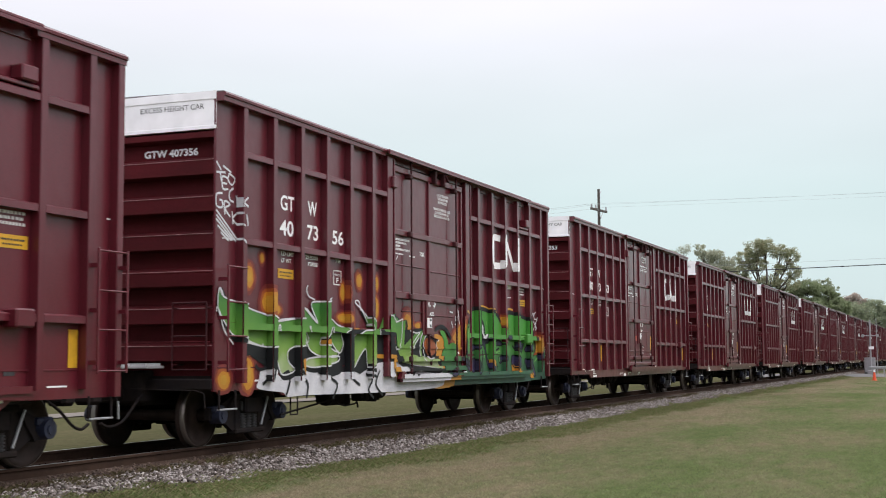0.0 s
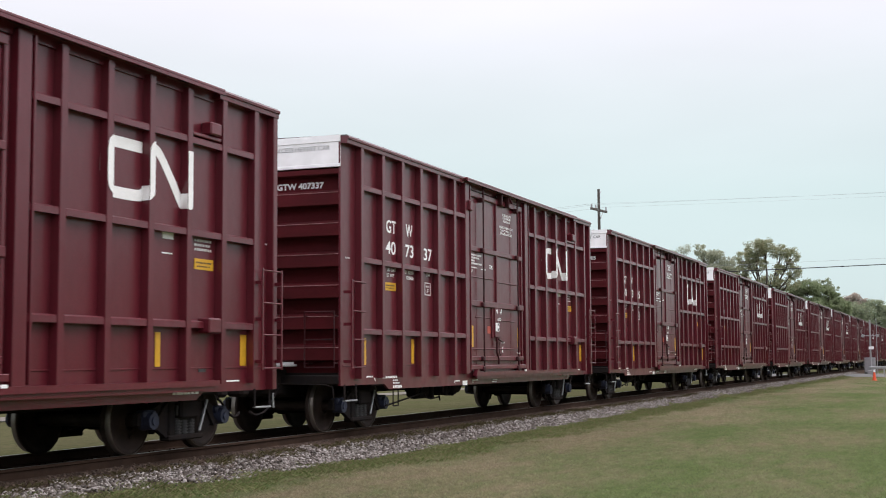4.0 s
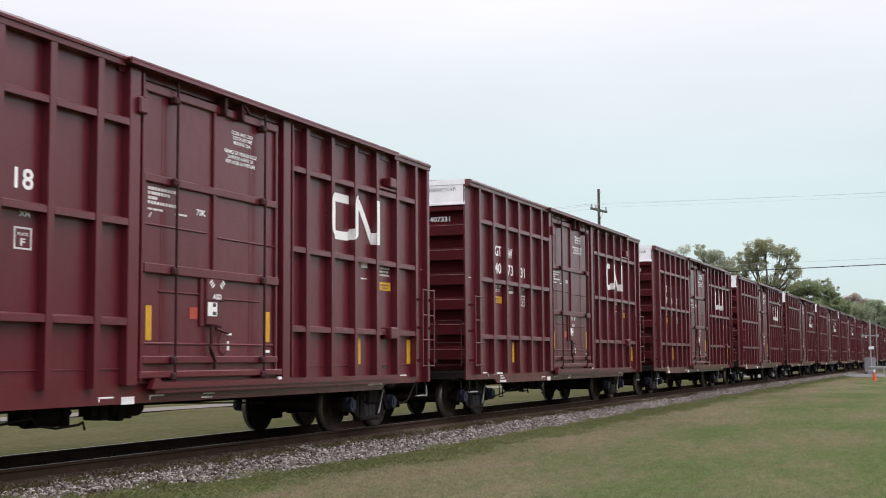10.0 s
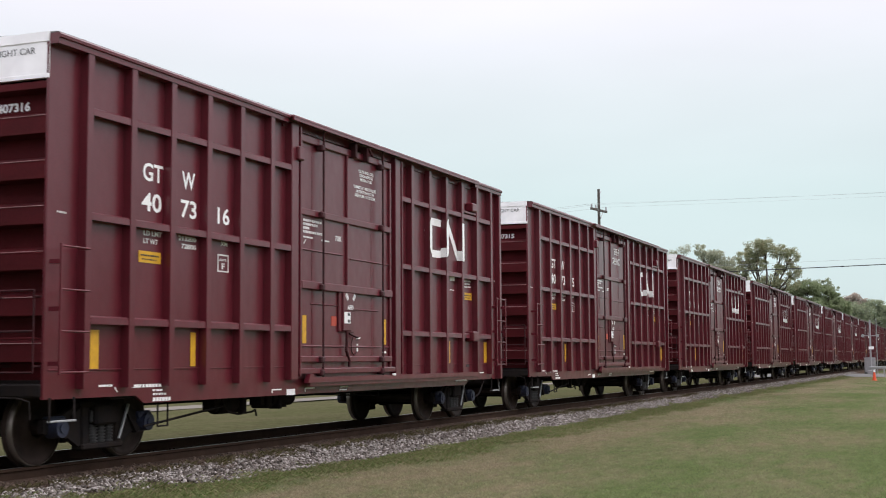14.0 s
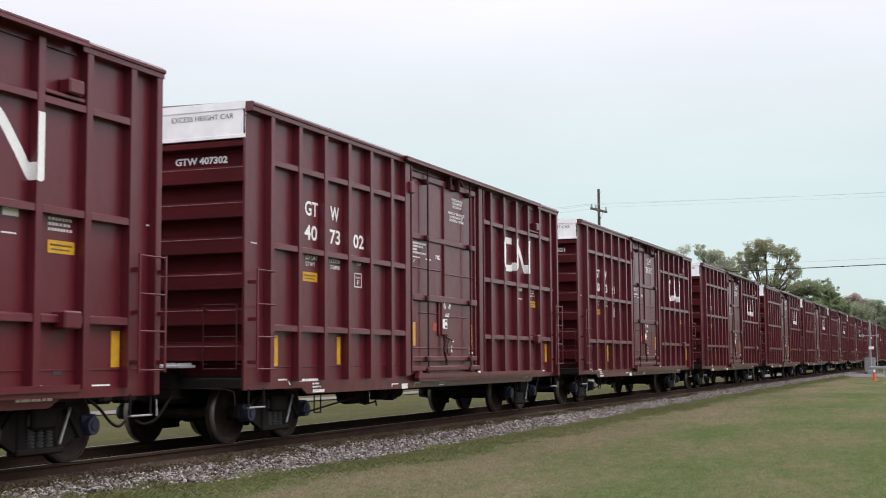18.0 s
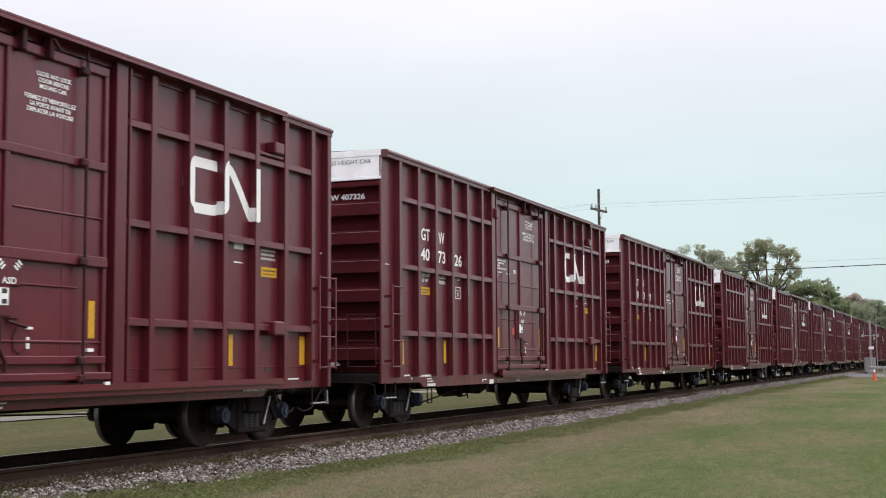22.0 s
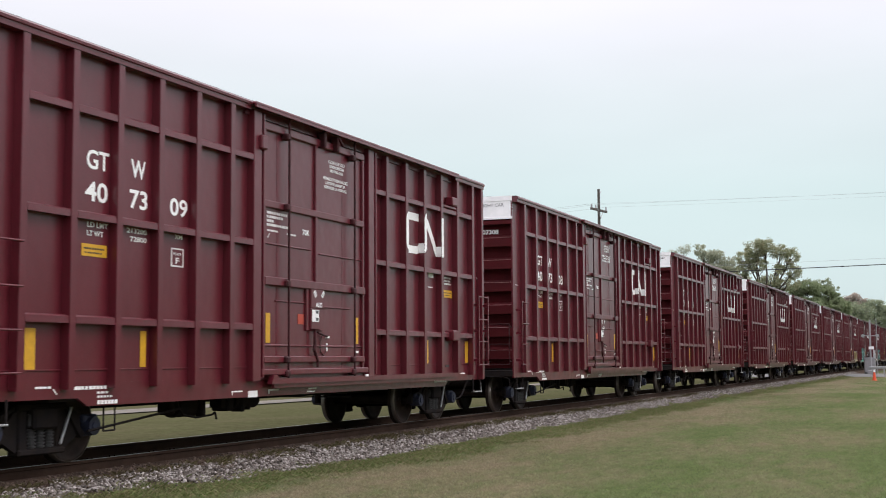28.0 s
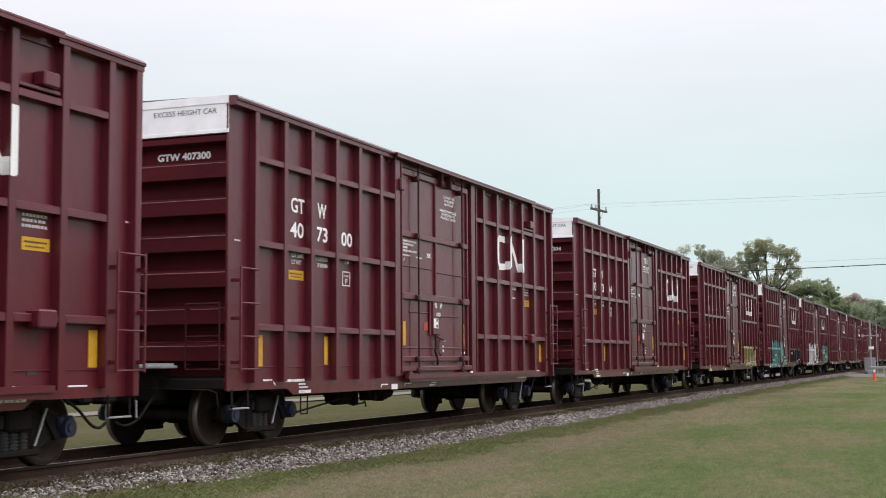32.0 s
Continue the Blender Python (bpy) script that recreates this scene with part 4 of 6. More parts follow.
    base = [(1.39, 1.15), (1.76, 1.08), (2.11, 0.95), (2.4, 1.09), (2.69, 1.14), (4.01, 1.05), (5.13, 1.11), (5.95, 1.22), (8.5, 1.05), (8.72, 0.82), (8.37, 0.7), (6.63, 0.67), (4.56, 0.68), (2.86, 0.7), (2.19, 0.69), (2.05, 0.76), (1.57, 0.8), (1.24, 0.85), (1.3, 0.97)]
    black = []
    black += [[(0.74, 1.57), (1.34, 1.46), (1.72, 1.46), (1.81, 1.24), (1.43, 1.29), (0.93, 1.32)], [(2.18, 1.41), (2.84, 1.53), (2.8, 1.4), (2.92, 1.32), (2.69, 1.23), (2.35, 1.13), (2.24, 1.24)], [(2.98, 1.13), (3.48, 1.14), (3.89, 1.21), (4.15, 1.13), (3.98, 1.02), (3.64, 0.97), (3.23, 1.03)], [(5.0, 1.42), (5.12, 1.11), (4.77, 1.01), (4.5, 1.07)], [(5.4, 1.53), (5.77, 1.63), (6.12, 1.51), (6.07, 1.33), (5.42, 1.31)], [(7.3, 1.66), (7.5, 1.74), (7.35, 1.5), (7.36, 1.32), (7.17, 1.3), (6.9, 1.36)]]
    black += [[(6.51, 1.2), (6.75, 1.11), (7.27, 1.1), (7.0, 0.93), (6.88, 1.01), (6.73, 0.95), (6.66, 1.08)]]
    bolts = []
    bolts += [[(2.01, 1.03), (2.2, 1.08), (2.24, 0.93), (2.13, 0.72)], [(2.39, 1.1), (2.61, 1.01), (2.84, 0.88), (2.79, 0.65)], [(3.58, 1.16), (3.64, 0.97), (3.89, 0.85), (3.72, 0.62)], [(4.5, 1.11), (4.45, 0.96), (4.77, 0.82)], [(5.0, 1.01), (5.28, 0.91), (5.11, 0.73), (5.33, 0.58)], [(5.59, 1.07), (5.42, 0.82), (5.71, 0.62)], [(1.18, 1.19), (1.31, 1.12), (1.57, 1.14), (1.53, 0.97), (1.4, 0.9)]]
    embers = []
    embers += [[(2.46, 1.24), (2.61, 1.27), (2.69, 1.06), (2.58, 0.97)], [(3.31, 1.58), (3.52, 1.6), (3.47, 1.51), (3.33, 1.49)], [(5.42, 1.35), (6.07, 1.34), (6.06, 1.28), (5.42, 1.29)], [(6.04, 1.35), (6.29, 1.01), (6.19, 0.93), (5.96, 1.12)]]
    violet = []
    violet += [[(10.02, 1.7), (10.18, 1.69), (10.27, 1.57), (10.62, 1.55), (10.62, 1.51), (10.22, 1.43), (10.06, 1.53)], [(9.54, 1.33), (9.71, 1.23), (9.8, 1.14), (9.99, 1.02), (9.93, 0.98), (9.72, 1.06), (9.52, 1.2)], [(10.28, 1.25), (10.44, 1.27), (10.54, 1.17), (10.51, 1.03), (10.35, 0.93), (10.29, 1.05)], [(10.65, 1.69), (11.33, 1.71), (11.29, 1.61), (11.12, 1.58), (11.23, 1.29), (11.34, 1.21), (11.59, 1.16), (11.52, 0.99), (11.31, 1.08), (11.2, 1.21), (11.02, 1.54), (10.65, 1.58)], [(11.54, 1.65), (11.76, 1.64), (11.99, 1.68), (12.22, 1.62), (12.18, 1.56), (11.8, 1.55), (11.59, 1.38)]]
    violet += [[(12.03, 1.31), (12.26, 1.33), (12.3, 1.24), (12.11, 1.16), (12.0, 1.22)], [(12.4, 2.12), (12.61, 1.83), (12.65, 1.72), (12.45, 1.69), (12.37, 1.87)], [(12.49, 1.63), (12.66, 1.61), (12.62, 1.42), (12.5, 1.38)], [(12.91, 1.33), (13.16, 1.33), (13.3, 1.19), (13.17, 1.05), (12.91, 1.15)], [(13.16, 1.66), (13.33, 1.64), (13.27, 1.5), (13.12, 1.52)], [(13.64, 1.65), (13.78, 1.63), (13.51, 1.29), (13.3, 1.22), (13.38, 1.38), (13.64, 1.53)], [(13.87, 1.51), (14.25, 1.66), (14.32, 1.58), (14.2, 1.46), (13.92, 1.43)]]
    violet += [[(13.88, 1.26), (14.25, 1.21), (14.21, 1.14), (14.07, 1.02), (13.91, 1.14)], [(14.5, 1.14), (14.7, 0.88), (14.55, 0.84), (14.35, 0.99)], [(14.8, 1.33), (15.15, 1.44), (15.21, 1.39), (14.95, 1.22)], [(9.41, 1.27), (9.57, 1.29), (9.92, 1.19), (10.0, 1.1), (9.79, 1.12)], [(8.74, 0.97), (9.08, 1.1), (9.18, 1.02), (8.93, 0.91)]]
    drips = []
    drips += [[(12.9, 1.15), (13.21, 1.05), (13.17, 0.96), (12.96, 0.96)], [(14.26, 0.92), (14.45, 0.94), (14.58, 0.86), (14.55, 0.8), (14.31, 0.8)], [(11.35, 1.25), (11.5, 1.2), (11.54, 1.12), (11.41, 1.11)]]
    seams = []
    seams += [[(10.79, 1.58), (10.92, 1.46), (10.95, 1.04), (10.9, 0.93)], [(12.04, 1.5), (11.71, 1.42), (11.67, 1.29), (11.92, 1.07)], [(12.42, 1.47), (12.58, 1.24), (12.48, 0.93)], [(9.71, 1.43), (9.74, 1.29), (9.86, 1.18)], [(12.95, 1.56), (13.22, 1.42)], [(10.57, 2.31), (10.59, 1.7)], [(13.37, 1.86), (13.64, 1.72), (13.83, 1.67)], [(9.69, 1.33), (9.73, 1.64), (9.79, 1.95)]]
    tops = []
    tops += [[(9.79, 2.0), (9.99, 2.22), (10.31, 2.32), (10.56, 2.35)], [(10.6, 2.32), (10.97, 2.35), (11.38, 2.31), (11.9, 2.25), (12.16, 2.08)], [(12.44, 2.2), (12.68, 2.31), (12.93, 2.32), (13.63, 2.26), (14.19, 2.17), (14.49, 1.94), (14.67, 1.64), (14.65, 1.41)], [(8.12, 1.84), (8.45, 1.91), (8.76, 1.83), (8.98, 1.67)]]
    rims = []
    rims += [[(10.61, 2.38), (10.96, 2.41), (11.31, 2.37), (11.67, 2.33), (11.76, 2.37), (11.88, 2.29), (12.1, 2.18)], [(12.44, 2.34), (12.72, 2.41), (13.03, 2.39)], [(9.75, 2.27), (9.86, 2.22), (9.93, 2.19)], [(14.26, 2.1), (14.53, 1.9), (14.67, 1.78)]]
    shine = []
    shine += [[(10.13, 2.1), (10.19, 2.0)], [(11.19, 2.09), (11.22, 2.01)], [(11.05, 1.35), (11.07, 1.28)], [(11.99, 1.4), (12.04, 1.2)], [(10.22, 1.13), (10.25, 0.97)], [(9.75, 1.67), (9.78, 1.9)], [(12.77, 1.98), (12.82, 1.84)], [(10.04, 1.21), (9.98, 1.29)], [(11.69, 1.38), (12.07, 1.44)], [(13.29, 1.76), (13.64, 1.82)], [(14.6, 1.19), (14.85, 1.29)]]
    flames = []
    flames += [[(9.2, 1.7), (9.44, 1.93), (9.65, 2.0), (9.71, 1.92), (9.61, 1.6), (9.52, 1.37), (9.2, 1.47)], [(12.1, 2.15), (12.27, 2.25), (12.38, 2.12), (12.34, 1.94), (12.21, 2.05)], [(14.64, 1.78), (15.1, 1.81), (15.12, 1.49), (14.81, 1.36), (14.67, 1.41)], [(15.36, 1.68), (15.88, 1.77), (15.88, 1.11), (15.4, 1.1), (15.33, 1.6)], [(6.48, 1.68), (6.63, 2.12), (6.88, 2.15), (7.07, 1.9), (6.83, 1.77), (6.71, 1.65)], [(7.1, 1.93), (7.38, 1.97), (7.4, 1.84), (7.15, 1.86)], [(8.99, 1.69), (9.56, 2.03), (9.77, 2.03), (9.69, 1.66), (9.57, 1.38), (9.24, 1.56)]]
    flames += [[(5.8, 1.29), (6.05, 1.31), (6.08, 0.99), (5.87, 0.96)], [(7.12, 1.39), (7.29, 1.41), (7.28, 1.32), (7.17, 1.31)]]
    swirl = []
    swirl += [[(6.86, 1.8), (7.14, 1.76), (7.35, 1.78)], [(7.95, 1.76), (7.8, 1.82), (7.6, 1.82), (7.41, 1.7), (7.33, 1.49), (7.36, 1.33), (7.56, 1.21)], [(7.91, 1.69), (7.74, 1.75), (7.59, 1.68), (7.51, 1.54), (7.54, 1.35), (7.74, 1.27), (7.92, 1.29)], [(7.35, 1.78), (6.83, 1.47)], [(7.3, 1.68), (6.87, 1.39)], [(6.04, 1.5), (6.1, 1.45), (6.36, 1.45)], [(5.78, 2.05), (5.94, 2.05), (6.12, 1.94), (6.52, 2.01)], [(6.52, 2.01), (6.46, 1.64), (6.36, 1.45)], [(8.15, 1.59), (8.17, 1.43)]]
    tags = []
    tags += [[(14.43, 2.31), (14.53, 2.36), (14.64, 2.2)], [(14.75, 2.4), (14.61, 2.33), (14.64, 2.23), (14.87, 2.21)], [(14.89, 2.28), (14.54, 1.95)], [(14.53, 2.17), (14.85, 1.97)], [(14.68, 2.17), (14.71, 1.93)], [(15.44, 1.55), (15.53, 1.54), (15.44, 1.44), (15.55, 1.36), (15.46, 1.33)], [(8.9, 2.22), (9.08, 2.21)], [(8.99, 2.03), (9.07, 1.89)], [(9.22, 2.13), (9.31, 2.11), (9.27, 2.04), (9.21, 2.08), (9.22, 2.13)], [(9.33, 2.32), (9.39, 2.16), (9.44, 1.98)], [(9.27, 1.84), (9.39, 2.25)], [(9.19, 1.97), (9.29, 1.98)]]
    scrawl = []
    scrawl += [[(0.06, 3.93), (0.32, 3.95)], [(0.18, 3.95), (0.21, 3.82)], [(0.4, 3.87), (0.24, 3.88), (0.26, 3.71), (0.4, 3.72)], [(0.25, 3.79), (0.37, 3.79)]]
    scrawl += [[(0.42, 3.95), (0.58, 3.89), (0.51, 3.79), (0.4, 3.85), (0.42, 3.95)], [(0.55, 3.75), (0.44, 3.68), (0.45, 3.57), (0.55, 3.55)], [(0.63, 3.65), (0.66, 3.48)], [(0.79, 3.64), (0.66, 3.55), (0.8, 3.49)]]
    scrawl += [[(0.83, 3.58), (0.85, 3.43)], [(0.94, 3.6), (0.91, 3.51)], [(0.24, 3.64), (0.09, 3.61), (0.09, 3.45), (0.24, 3.44), (0.24, 3.53), (0.17, 3.54)], [(0.32, 3.34), (0.3, 3.53), (0.45, 3.5), (0.32, 3.43), (0.46, 3.32)]]
    scrawl += [[(0.51, 3.41), (0.54, 3.22)], [(0.66, 3.4), (0.53, 3.3), (0.69, 3.21)], [(0.72, 3.38), (0.77, 3.21)], [(0.85, 3.4), (0.88, 3.22)]]
    scrawl += [[(0.05, 3.39), (0.73, 2.96)], [(0.05, 3.32), (0.62, 2.98)], [(0.07, 3.26), (0.54, 2.99)], [(0.12, 3.17), (0.5, 2.98)]]
    scrawl += [[(0.21, 3.08), (0.43, 2.97)], [(0.08, 4.08), (0.21, 3.97)], [(0.26, 4.04), (0.48, 3.97)]]
    edges = []
    edges += [[(2.83, 2.45), (2.78, 2.39), (2.85, 2.28), (3.07, 2.23)], [(3.47, 2.16), (3.68, 2.29)], [(4.77, 2.16), (4.57, 2.24), (4.61, 2.28), (4.73, 2.26), (4.77, 2.11)], [(-0.03, 1.94), (0.12, 2.0), (0.3, 1.68), (0.55, 1.49)], [(0.74, 1.59), (0.87, 1.46)], [(0.93, 1.52), (1.36, 1.47), (1.38, 1.5)]]
    glows = []
    glows += [(1.0, 2.49, 0.15, 0.19), (1.38, 2.79, 0.07, 0.08), (1.56, 2.14, 0.2, 0.19), (1.83, 2.03, 0.16, 0.08), (3.58, 2.65, 0.05, 0.1), (4.11, 2.4, 0.1, 0.17), (4.76, 2.63, 0.12, 0.14)]
    glows += [(5.49, 2.62, 0.08, 0.15), (5.42, 2.18, 0.17, 0.24), (4.12, 1.96, 0.24, 0.09), (4.46, 1.9, 0.11, 0.24), (0.98, 1.06, 0.2, 0.27), (0.31, 0.98, 0.19, 0.15)]
    eye, pupil, ring = (10.84, 1.87, 0.18, 0.18), (10.82, 1.84, 0.08, 0.08), (10.84, 1.88, 0.26, 0.24)
    halo = lambda k, d, seed, tip=0.0: [blob(x, z, rx * k + d, rz * k + d, 14, i + seed, tip * (i % 3 == 1)) for i, (x, z, rx, rz) in enumerate(glows)]
    swell = lambda shape, k: [(sum(p[0] for p in shape) / len(shape) * (1 - k) + p[0] * k, sum(p[1] for p in shape) / len(shape) * (1 - k) + p[1] * k) for p in shape]
    closed = lambda shape: list(shape) + [shape[0], shape[1]]
    sprayed(car, "graffiti_haze", halo(1.22, 0.04, 0) + [swell(q, 1.3) for q in flames], M_SPRAYR, 0, "soft red overspray")
    sprayed(car, "graffiti_flame", halo(1.06, 0.01, 20) + [swell(q, 1.05) for q in flames], M_SPRAYF, 1, "red-orange sprayed flames")
    sprayed(car, "graffiti_orange", halo(0.86, 0.0, 40, 0.35) + [swell(q, 0.78) for q in flames] + [ochre], M_SPRAYO, 2, "orange sprayed flames")
    sprayed(car, "graffiti_core", halo(0.48, 0.0, 80) + [swell(q, 0.35) for q in flames], M_SPRAYY, 3, "yellow hearts of the flames")
    sprayed(car, "graffiti_shadow", [gap], M_SPRAYB, 3, "black sprayed shadow", False)
    sprayed(car, "graffiti_base", [base], M_SPRAYW, 4, "white sprayed base")
    sprayed(car, "graffiti_shadow", [], M_SPRAYB, 5, "black sprayed letter shadow", False, [closed([(x + 0.05, z - 0.04) for x, z in q]) for q in greens + [hook]], 0.09)
    sprayed(car, "graffiti_fill", greens + [hook], M_GREEN, 6, "bright green sprayed letters fading to white", False)
    sprayed(car, "graffiti_fill", [dome, dome_b, dome_c, curl], M_DGREEN, 6, "deep green sprayed dome letters")
    sprayed(car, "graffiti_fill", [skirt], M_DGREEN, 4, "dark green sprayed skirt", False)
    sprayed(car, "graffiti_detail", black, M_SPRAYB, 7, "black sprayed details", False, bolts, 0.05)
    sprayed(car, "graffiti_ember", embers + drips, M_SPRAYO, 8, "small orange sprayed patches")
    sprayed(car, "graffiti_face", [face], M_SPRAYF, 7, "brown sprayed face")
    sprayed(car, "graffiti_rim", [], M_SPRAYY, 7, "thin yellow rim", True, rims, 0.045)
    sprayed(car, "graffiti_seam", [], M_SPRAYB, 8, "dark sprayed letter edges", True, seams, 0.04)
    sprayed(car, "graffiti_seam", [], M_SPRAYB, 8, "thick dark upper edges", True, tops, 0.085)
    sprayed(car, "graffiti_seam", [], M_SPRAYB, 8, "dark edge round the violet", True, [closed(q) for q in violet], 0.035)
    sprayed(car, "graffiti_violet", violet, M_VIOLET, 7, "dark violet sprayed shading")
    sprayed(car, "graffiti_outline", [], M_SPRAYW, 9, "white sprayed outline", False, edges + swirl + [closed(q) for q in greens], 0.026)
    sprayed(car, "graffiti_shine", [], M_SHINE, 9, "pale green sprayed highlights", True, shine, 0.035)
    sprayed(car, "graffiti_ring", [blob(*ring, seed=5)], M_SPRAYB, 8, "dark ring round the eye")
    sprayed(car, "graffiti_eye", [blob(*eye, seed=3)], M_SPRAYW, 10, "white sprayed eye")
    sprayed(car, "graffiti_pupil", [blob(*pupil, seed=6)], M_SPRAYB, 11, "black sprayed pupil")
    sprayed(car, "graffiti_tag", [], M_SPRAYW, 1, "white scrawled tag over the corner", False, scrawl, 0.03)
    sprayed(car, "graffiti_tag", [], M_SPRAYW, 10, "small white tags", True, tags, 0.028)
    part("painted_stop", Form().box(13.575, 13.905, -1.685, YP, 1.625, 1.845, 0.02), M_DGREEN, car, "door stop sprayed over in green")


big_piece(cars[1])


def small_piece(car, x0, x1, z0, z1, fill, label, seed):
    rnd = random.Random(seed)
    n, w = 4, (x1 - x0) / 4
    shapes = []
    for i in range(n):
        x = x0 + w * i
        shapes.append([(x + rnd.uniform(0, 0.2) * w, z0), (x + 0.05 * w, z1 * rnd.uniform(0.85, 1.0)), (x + 0.5 * w, z1), (x + w, z1 * rnd.uniform(0.8, 0.98)), (x + 1.05 * w, z0 + 0.3), (x + 0.8 * w, z0)])
    sprayed(car, "graffiti_shadow", [[(x + 0.1, z + 0.06) for x, z in s] for s in shapes], M_SPRAYB, 2)
    sprayed(car, "graffiti_fill", shapes, fill, 3, label)
    sprayed(car, "graffiti_outline", [], M_SPRAYW, 4, "", True, [[(s[1][0], s[1][1]), (s[0][0] + 0.2, 0.5 * (z0 + z1)), (s[5][0], z0 + 0.1)] for s in shapes], 0.07)


small_piece(cars[33], 10.6, 14.3, 0.9, 1.85, M_SAND, "sandy yellow sprayed letters", 1)
small_piece(cars[34], 2.4, 8.2, 0.85, 2.15, M_TEAL, "teal sprayed letters", 2)
small_piece(cars[34], 11.2, 15.3, 0.9, 1.9, M_SPRAYB, "black and white sprayed letters", 3)
small_piece(cars[35], 2.8, 7.9, 0.85, 2.2, M_SPRAYW, "white sprayed letters", 4)
small_piece(cars[35], 12.0, 15.3, 0.9, 2.1, M_TEAL, "dark teal sprayed letters", 5)


# ---- ground ----
GRASS_Z = -0.36


def lawn_patches(m, greens, straws, blade):
    """Green and straw-coloured patches that lie the same on the soil and on the blades: a dry band along the track, green drifts beyond."""
    n, l = m.node_tree.nodes, m.node_tree.links
    b = n["Principled BSDF"]
    tc, mp = n.new("ShaderNodeTexCoord"), n.new("ShaderNodeMapping")
    l.new(tc.outputs["Object"], mp.inputs[0])
    mp.inputs["Scale"].default_value = (0.35, 1.0, 1.0)
    big, mid, sp = n.new("ShaderNodeTexNoise"), n.new("ShaderNodeTexNoise"), n.new("ShaderNodeSeparateXYZ")
    big.inputs["Scale"].default_value, big.inputs["Detail"].default_value, big.inputs["Roughness"].default_value = 0.42, 5, 0.65
    mid.inputs["Scale"].default_value, mid.inputs["Detail"].default_value, mid.inputs["Roughness"].default_value = 3.2, 6, 0.7
    l.new(mp.outputs[0], big.inputs["Vector"])
    l.new(mp.outputs[0], mid.inputs["Vector"])
    l.new(tc.outputs["Object"], sp.inputs[0])
    band = n.new("ShaderNodeValToRGB")
    mr = n.new("ShaderNodeMapRange")
    mr.inputs["From Min"].default_value, mr.inputs["From Max"].default_value = -13.0, -1.0
    l.new(sp.outputs["Y"], mr.inputs[0])
    l.new(mr.outputs[0], band.inputs[0])
    els = band.color_ramp.elements
    els[0].position, els[0].color = 0.0, (0.42, 0.42, 0.42, 1)
    els[1].position, els[1].color = 1.0, (0.55, 0.55, 0.55, 1)
    for at, v in ((0.45, 0.48), (0.58, 0.58), (0.68, 0.80), (0.78, 0.92), (0.83, 0.72), (0.87, 0.36), (0.91, 0.36)):
        els.new(at).color = (v, v, v, 1)
    a1, a2, a3 = n.new("ShaderNodeMath"), n.new("ShaderNodeMath"), n.new("ShaderNodeMapRange")
    a1.operation = a2.operation = "MULTIPLY_ADD"
    a1.inputs[1].default_value = 2.2
    a2.inputs[1].default_value = 1.5
    l.new(big.outputs[0], a1.inputs[0])
    l.new(band.outputs[0], a1.inputs[2])
    l.new(mid.outputs[0], a2.inputs[0])
    l.new(a1.outputs[0], a2.inputs[2])
    a3.inputs["From Min"].default_value, a3.inputs["From Max"].default_value = 2.15, 2.95
    l.new(a2.outputs[0], a3.inputs[0])
    mx = n.new("ShaderNodeMix")
    mx.data_type = "RGBA"
    mx.inputs["A"].default_value, mx.inputs["B"].default_value = (*greens, 1), (*straws, 1)
    l.new(a3.outputs[0], mx.inputs["Factor"])
    hs = n["Hue/Saturation/Value"]
    # tufts, a hand's width across
    tuft, tv, tm = n.new("ShaderNodeTexNoise"), n.new("ShaderNodeMapRange"), n.new("ShaderNodeVectorMath")
    tuft.inputs["Scale"].default_value, tuft.inputs["Detail"].default_value, tuft.inputs["Roughness"].default_value = 7.0, 5, 0.75
    l.new(tc.outputs["Object"], tuft.inputs["Vector"])
    tv.inputs["From Min"].default_value, tv.inputs["From Max"].default_value = 0.3, 0.7
    tv.inputs["To Min"].default_value, tv.inputs["To Max"].default_value = 0.72, 1.26
    l.new(tuft.outputs[0], tv.inputs[0])
    # darker olive grass colour beyond the track
    olive, far = n.new("ShaderNodeMix"), n.new("ShaderNodeMapRange")
    olive.data_type = "RGBA"
    far.inputs["From Min"].default_value, far.inputs["From Max"].default_value, far.inputs["To Max"].default_value = 1.0, 3.0, 0.75
    l.new(sp.outputs["Y"], far.inputs[0])
    l.new(far.outputs[0], olive.inputs["Factor"])
    l.new(mx.outputs["Result"], olive.inputs["A"])
    olive.inputs["B"].default_value = (0.060, 0.057, 0.030, 1)
    tm.operation = "SCALE"
    l.new(olive.outputs["Result"], tm.inputs[0])
    l.new(tv.outputs[0], tm.inputs["Scale"])
    l.new(tm.outputs[0], hs.inputs["Color"])
    if blade:
        ge, m2 = n.new("ShaderNodeNewGeometry"), n.new("ShaderNodeMapRange")
        m2.inputs["To Min"].default_value, m2.inputs["To Max"].default_value = 0.92, 1.10
        l.new(ge.outputs["Random Per Island"], m2.inputs[0])
        l.new(m2.outputs[0], hs.inputs["Value"])
    return m


M_LAWN = lawn_patches(material("mown_grass_ground", (0.1, 0.1, 0.04), 1.0, grain=22, bump=0.8, bump_dist=0.02, spec=0.0, rough_var=0.0), (0.074, 0.094, 0.038), (0.148, 0.126, 0.082), False)


def grid_sheet(xs, ys, height):
    v = [(x, y, height(x, y)) for x in xs for y in ys]
    n = len(ys)
    f = [(i * n + j, (i + 1) * n + j, (i + 1) * n + j + 1, i * n + j + 1) for i in range(len(xs) - 1) for j in range(n - 1)]
    return v, f


